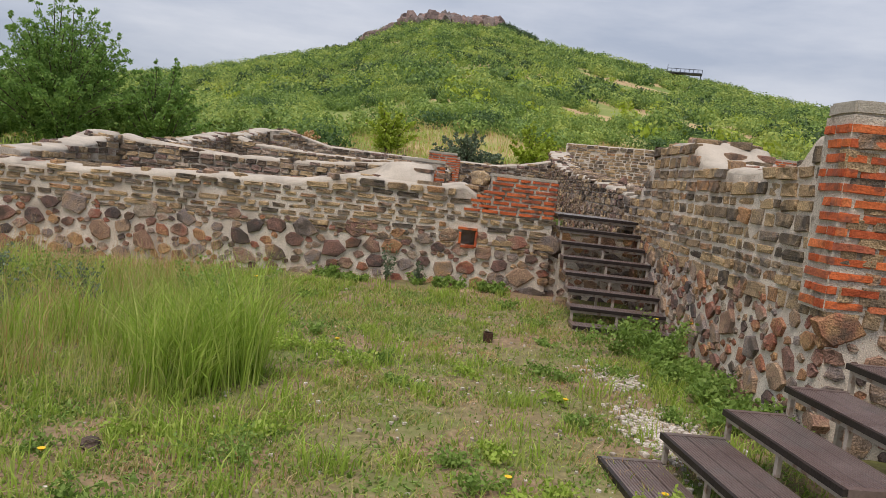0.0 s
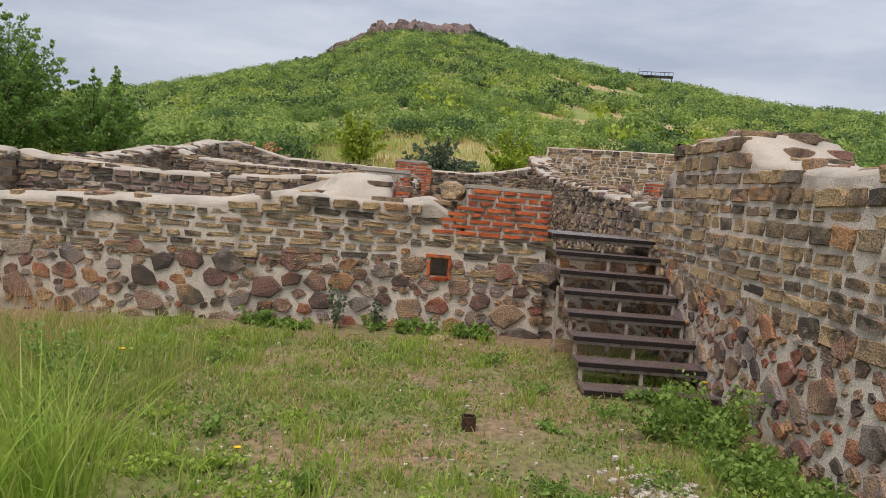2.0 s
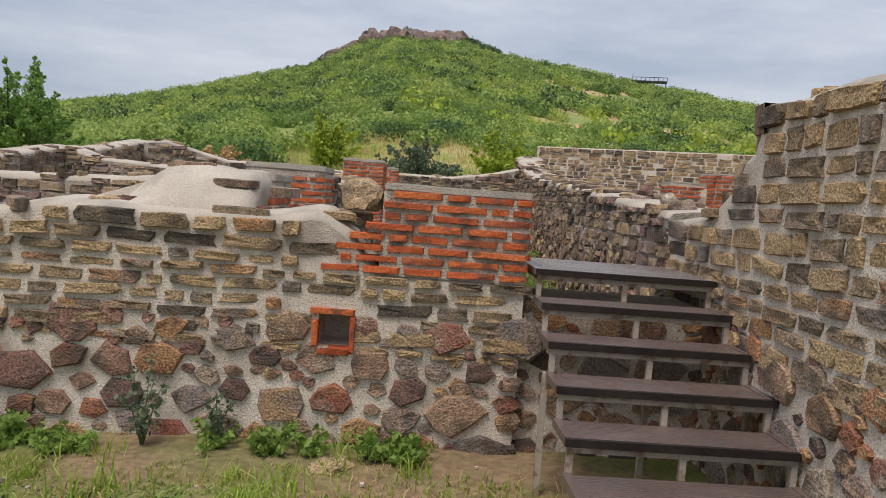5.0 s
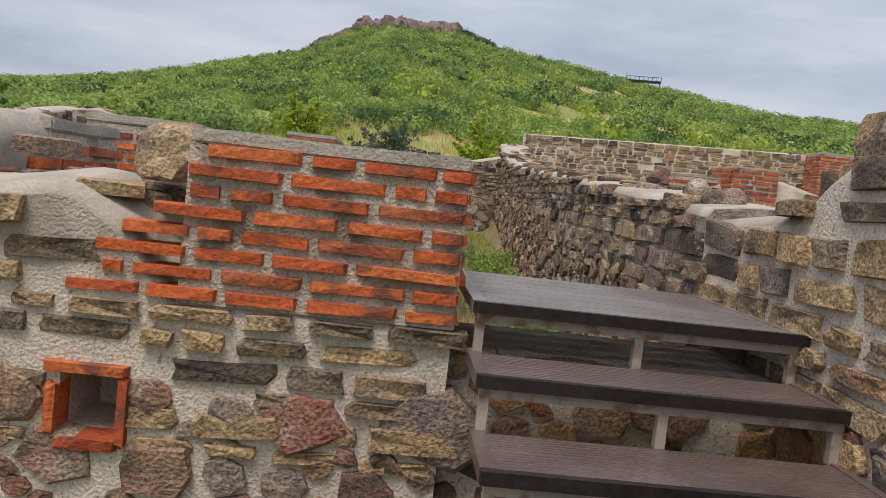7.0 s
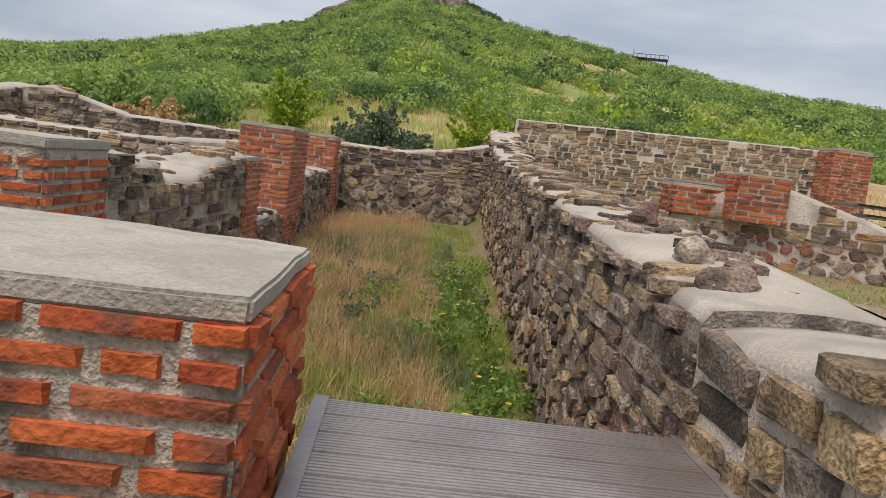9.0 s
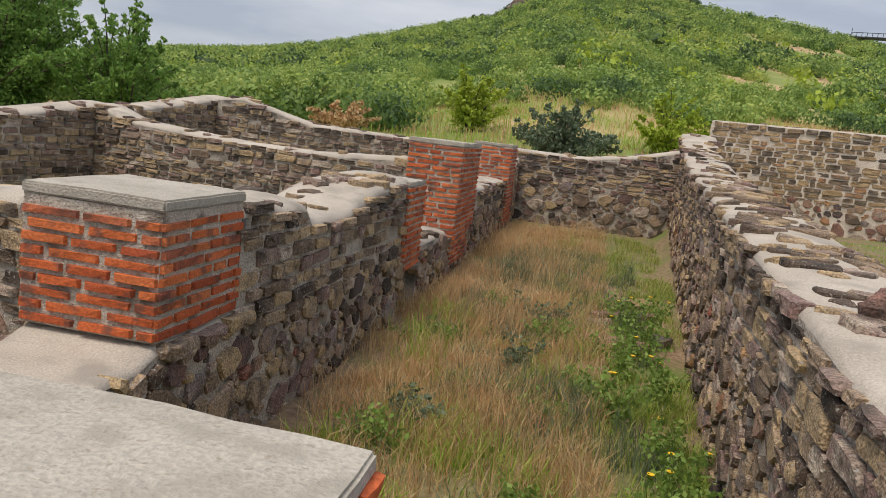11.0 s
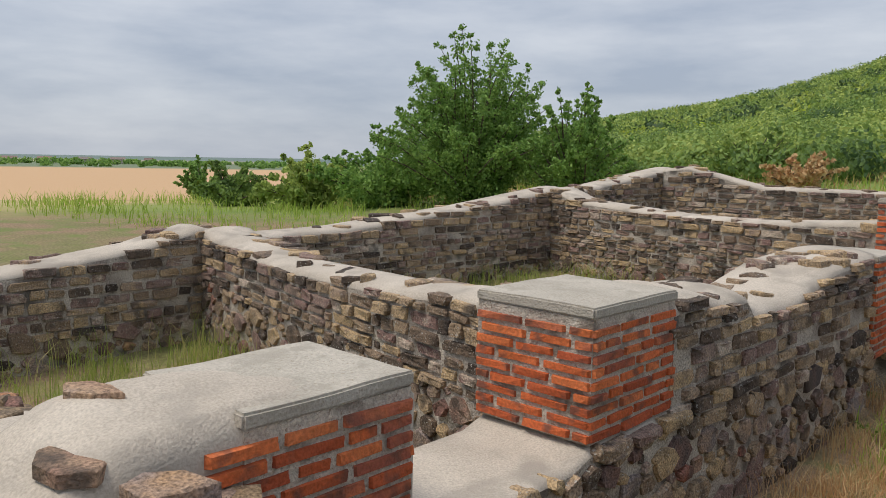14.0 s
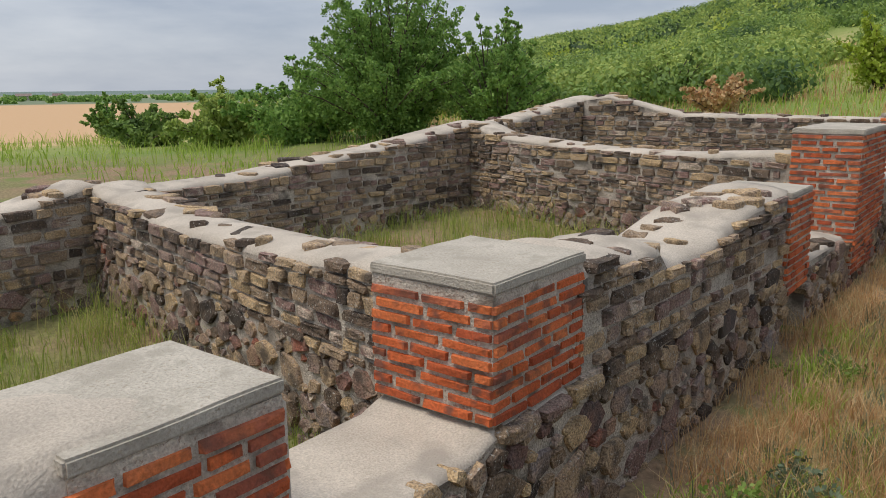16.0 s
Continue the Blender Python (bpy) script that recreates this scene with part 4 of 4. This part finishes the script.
def scrub(name, lo, hi, count, a0, a1, r0, r1, per, leaf, mat, label, gap=0.42):
    az = np.radians(rs.uniform(a0, a1, count))
    d = np.sqrt(rs.uniform(lo ** 2, hi ** 2, count))
    x, y = 1 + d * np.sin(az), 8 + d * np.cos(az)
    dens = np.array([noise.noise((a * 0.035, b * 0.035, 2.0)) + 0.5 * noise.noise((a * 0.11, b * 0.11, 7.0)) for a, b in zip(x, y)])
    ok = dens > gap - 0.62
    x, y = x[ok], y[ok]
    rad = rs.uniform(r0, r1, len(x))
    c = np.stack([x, y, ground_z(x, y) + rad * 0.45], 1)
    ob = leaf_mesh(name, c, rad, per, leaf, mat, rs, None, 0.75, 0.55, 0.9)
    return tagged(ob, label, "shrubs", kind="stuff")


scrub("near_scrub", 31, 78, 1300, -48, -12, 0.7, 1.6, 230, 0.11, M_HILL, "dense light green scrub at the foot of the hill", 0.1)
scrub("meadow_scrub", 48, 95, 420, 11, 34, 0.5, 1.1, 150, 0.12, M_HILL, "sparse green scrub over a dry bank", 0.5)
scrub("near_scrub_right", 42, 95, 800, -14, 11, 0.5, 1.2, 150, 0.12, M_HILL, "scattered green scrub over dry meadow", 0.34)
scrub("hill_scrub", 75, 200, 2600, -38, 36, 0.9, 2.3, 120, 0.22, M_HILL, "green scrub covering the hillside", 0.42)
scrub("hill_scrub_yellow", 60, 200, 420, -30, 30, 0.8, 1.6, 70, 0.26, M_YELLOW, "yellow-green scrub on the hillside", 0.3)
scrub("hill_scrub_far", 200, 352, 3600, -38, 36, 1.4, 3.2, 80, 0.38, M_HILL, "green scrub on the upper hillside", 0.36)
scrub("dark_hill_bushes", 80, 340, 420, -36, 34, 1.2, 2.4, 110, 0.32, M_OAK, "darker bushes scattered over the hillside", 0.4)
scrub("field_trees", 620, 900, 240, -84, -50, 2.5, 5.0, 40, 1.6, M_TREE, "line of trees far across the plain", 0.1)
scrub("ridge_trees", 338, 352, 26, -11, -6.2, 2.0, 3.2, 160, 0.55, M_OAK, "dark trees along the hilltop", -1.0)
scrub("summit_trees", 338, 352, 34, 2.4, 5.4, 2.2, 3.8, 160, 0.55, M_OAK, "dark trees beside the summit rocks", -1.0)
scrub("summit_bushes", 326, 351, 90, -7, 3, 1.6, 2.8, 110, 0.5, M_OAK, "dark bushes among the summit rocks", -1.0)

# rocks of the summit
for i in range(58):
    a = radians(rs.uniform(-4.6, 2.9) if i < 46 else rs.uniform(-7.2, -4.9))
    d = rs.uniform(328, 349)
    x, y = 1 + d * math.sin(a), 8 + d * math.cos(a)
    bm = bmesh.new()
    bmesh.ops.create_icosphere(bm, subdivisions=2, radius=1)
    for v in bm.verts:
        v.co *= 1 + 0.55 * noise.noise(v.co * 1.7 + Vector((i * 3.1, 0, 0)))
    bmesh.ops.scale(bm, vec=(rs.uniform(2.2, 4.8), rs.uniform(2, 4), rs.uniform(2.6, 4.4) if i < 46 else rs.uniform(2, 3.2)), verts=bm.verts)
    me = bpy.data.meshes.new("boulder")
    bm.to_mesh(me)
    bm.free()
    me.materials.append(M_ROCK)
    ob = new("boulder", me)
    ob.location = (x, y, foot(x, y) + (1.6 if i < 46 else 0.7))
    tagged(ob, "weathered reddish rock outcrop on the hilltop", "rock", "summit rocks")

for i in range(7):
    a, d = radians(-77 + 2.1 * i + rs.uniform(-0.5, 0.5)), rs.uniform(760, 900)
    house = new("house")
    x, y = 1 + d * math.sin(a), 8 + d * math.cos(a)
    house.location, house.rotation_euler = (x, y, foot(x, y)), (0, 0, -a)
    tagged(house, "distant pale farm house with a brown roof", "house", "far houses")
    w = rs.uniform(6, 16)
    bm = bmesh.new()
    box(bm, -w / 2, w / 2, -4, 4, -0.5, 4)
    part("wall", bm, M_SLAB, house)
    bm = bmesh.new()
    q = [bm.verts.new(v) for v in ((-w / 2 - 0.5, -4.5, 4), (w / 2 + 0.5, -4.5, 4), (w / 2 + 0.5, 4.5, 4), (-w / 2 - 0.5, 4.5, 4), (-w / 2 - 0.5, 0, 6.2), (w / 2 + 0.5, 0, 6.2))]
    for f in ((0, 1, 5, 4), (2, 3, 4, 5), (0, 4, 3), (1, 2, 5), (3, 2, 1, 0)):
        bm.faces.new([q[k] for k in f])
    part("roof", bm, M_ROCK, house, "weathered brown tile roof")

# lookout deck on the ridge
lookout = new("viewing_platform")
la = radians(16.4)
lx, ly = 1 + 330 * math.sin(la), 8 + 330 * math.cos(la)
lookout.location = (lx, ly, foot(lx, ly))
lookout.rotation_euler = (0, 0, -la)
tagged(lookout, "dark steel viewing platform with railings", "viewing platform")
bm = bmesh.new()
box(bm, -7, 7, -2.5, 2.5, 3.2, 3.6)
part("deck", bm, M_STEEL, lookout)
for x in (-6.5, -2, 2, 6.5):
    bm = bmesh.new()
    box(bm, x - 0.2, x + 0.2, -2.3, -1.9, -1, 3.2)
    part("leg", bm, M_STEEL, lookout)
for x in np.linspace(-6.9, 6.9, 9):
    bm = bmesh.new()
    box(bm, x - 0.1, x + 0.1, -2.5, -2.3, 3.6, 5.0 if x > -6 else 6.4)
    part("railing_post", bm, M_STEEL, lookout)
bm = bmesh.new()
box(bm, -7, 7, -2.5, -2.35, 4.85, 5.05)
part("handrail", bm, M_STEEL, lookout)

# ---- small things ----
stub = new("pipe_stub")
stub.location = (0.62, 7.3, foot(0.62, 7.3))
tagged(stub, "short rusty square pipe standing in the grass", "pipe stub")
bm = bmesh.new()
for a, b, c, d in ((-0.045, 0.045, -0.045, -0.035), (-0.045, 0.045, 0.035, 0.045), (-0.045, -0.035, -0.035, 0.035), (0.035, 0.045, -0.035, 0.035)):
    box(bm, a, b, c, d, -0.05, 0.09)
part("pipe", bm, M_RUST, stub)


def pebbles(x, y, sx, sy, count, size, label):
    vs, fs = [], []
    for i in range(count):
        px, py = rs.normal(x, sx), rs.normal(y, sy)
        v, f = ROUND[i % len(ROUND)]
        s = size * rs.uniform(0.5, 1.3)
        m = Matrix.Translation((px, py, foot(px, py) - s * 0.1)) @ Matrix.Rotation(rs.uniform(0, 6.28), 4, "Z") @ Matrix(((s, 0, 0, 0), (0, 0, s * 0.8, 0), (0, -s * 0.5, 0, 0), (0, 0, 0, 1)))
        b = len(vs)
        vs += [tuple(m @ Vector(q)) for q in v]
        fs += [tuple(j + b for j in q) for q in f]
    return tagged(mesh_object("gravel", vs, fs, M_PEBBLE), label, "gravel", kind="stuff")


pebbles(1.75, 5.0, 0.15, 0.3, 700, 0.045, "pale gravel spilled over the bare soil")
pebbles(1.7, 6.4, 0.12, 0.2, 260, 0.045, "small patch of pale gravel")
pebbles(0.3, 6.0, 1.6, 2.0, 500, 0.03, "scattered small pebbles in the lawn")


def weed(x, y, h, w, leaves, label, seed, flowers=0, mat=None, size=0.022):
    r, q = random.Random(seed), np.random.RandomState(seed)
    top = new("weed")
    top.location = (x, y, foot(x, y))
    tagged(top, label, "weed", "weeds")
    bm = bmesh.new()
    tips = []
    for i in range(9):
        e = Vector((r.gauss(0, w * 0.5), r.gauss(0, w * 0.5), h * r.uniform(0.5, 1)))
        limb(bm, [Vector((0, 0, -0.03)), e * 0.5 + Vector((0, 0, 0.1 * h)), e], 0.005, 0.002, 4)
        tips.append(e)
    part("stalk", bm, mat or M_WEED, top)["kind"] = "stuff"
    cs = np.array([tuple(t * k) for t in tips for k in (0.3, 0.55, 0.8, 1.0)])
    leaf_mesh("foliage", cs, np.full(len(cs), w * 0.28), max(2, 2 * leaves // len(cs)), size, mat or M_WEED, q, top, 0.8, 0.2)
    for t in tips[:flowers]:
        bm = bmesh.new()
        bmesh.ops.create_cone(bm, cap_ends=True, segments=9, radius1=0.006, radius2=0.022, depth=0.014, matrix=Matrix.Translation(t + Vector((0, 0, 0.02))))
        part("flower", bm, M_PETAL, top, "yellow flower")
    return top


wr = random.Random(77)
for i in range(16):
    weed(wr.uniform(-1.6, 1.5), 10.22 + wr.uniform(-0.12, 0.05), wr.uniform(0.06, 0.17), 0.16, 130, "leafy green weed at the foot of the wall", 100 + i)
weed(-0.62, 10.25, 0.5, 0.18, 110, "tall grey-green weed against the wall", 130, 0, M_SILVER)
weed(-0.2, 10.25, 0.3, 0.16, 80, "tall grey-green weed against the wall", 131, 0, M_SILVER)
for i in range(24):
    weed(2.45 + wr.uniform(-0.25, 0.12), 4.9 + i * 0.14 + wr.uniform(-0.1, 0.1), wr.uniform(0.1, 0.24), 0.26, 170, "low green weed along the wall foot", 140 + i)
weed(2.45, 7.6, 0.5, 0.4, 220, "sprawling weed with yellow flowers beside the stairs", 170, 3)
weed(1.9, 7.35, 0.36, 0.25, 200, "leafy weed at the foot of the stairs", 171)
for i in range(12):
    weed(wr.uniform(2.2, 2.75), 12.2 + i * 0.55, wr.uniform(0.25, 0.5), 0.3, 200, "green weed with yellow flowers by the passage wall", 180 + i, 2)
for i in range(14):
    weed(wr.uniform(0.7, 2.2), 11.9 + i * 0.5, wr.uniform(0.15, 0.35), 0.3, 170, "green weed among dry passage grass", 200 + i, 0, M_SILVER if i % 3 == 0 else None)

for i in range(46):
    x, y = wr.uniform(-3.5, 1.9), wr.uniform(2.6, 9.6)
    weed(x, y, wr.uniform(0.05, 0.13), wr.uniform(0.15, 0.28), 150, "low broad-leaved weed in the lawn", 230 + i, 1 if i % 9 == 0 else 0, M_GRASS if i % 2 else None, 0.016)
for i in range(14):
    x, y = wr.uniform(-5, -1.6), wr.uniform(4.6, 8)
    weed(x, y, wr.uniform(0.35, 0.6), 0.35, 240, "bushy weed among the tall grass", 290 + i, 1 if i % 3 == 0 else 0, M_SILVER if i % 2 else None, 0.018)

# flat slabs lying in the passage
for i, (x, y, w, d) in enumerate(((2.35, 17.6, 0.8, 0.35), (2.75, 17.9, 0.5, 0.3), (2.5, 18.7, 0.9, 0.3), (2.2, 18.2, 0.4, 0.25), (2.7, 19.4, 0.7, 0.3))):
    ob = new("flagstone", ME_ROUND[i])
    ob.matrix_basis = Matrix.Translation((x, y, foot(x, y) - 0.03)) @ Matrix.Rotation(0.3 * i, 4, "Z") @ Matrix(((w, 0, 0, 0), (0, 0, d, 0), (0, -0.13, 0, 0), (0, 0, 0, 1)))
    tagged(ob, "flat grey flagstone lying in the grass", "flagstone", "passage flagstones")

# loose stones on the yard and on the wall tops
for i, (x, y, z, w, h) in enumerate(((-1.75, 3.9, None, 0.13, 0.09), (0.5, 10.05, None, 0.3, 0.06), (-0.9, 2.9, None, 0.1, 0.05), (0.52, 10.8, 1.74, 0.32, 0.21), (3.1, 13.2, 1.97, 0.2, 0.16), (3.0, 12.2, 1.9, 0.2, 0.13), (3.2, 12.6, 1.92, 0.22, 0.1), (2.95, 11.7, 1.86, 0.22, 0.12))):
    z = foot(x, y) - 0.02 if z is None else z
    bm = bmesh.new()
    bmesh.ops.create_icosphere(bm, subdivisions=3, radius=0.5)
    for v in bm.verts:
        n = v.co * 3 + Vector((i * 4.7, 0, 0))
        v.co *= 0.95 + 0.34 * noise.noise(n) + 0.10 * noise.noise(n * 3.1)
        v.co.z = max(v.co.z, -0.3)
    bmesh.ops.scale(bm, vec=(w, w * 0.75, h * 1.35), verts=bm.verts)
    me = bpy.data.meshes.new("loose_stone")
    bm.to_mesh(me)
    bm.free()
    me.materials.append(M_WEATHERED if i % 2 else M_RUBBLE)
    ob = new("loose_stone", me)
    ob.matrix_basis = Matrix.Translation((x, y, z + h * 0.36)) @ Matrix.Rotation(0.9 * i, 4, "Z")
    tagged(ob, "loose weathered grey-brown stone lying unmortared", "stone", "loose stones")
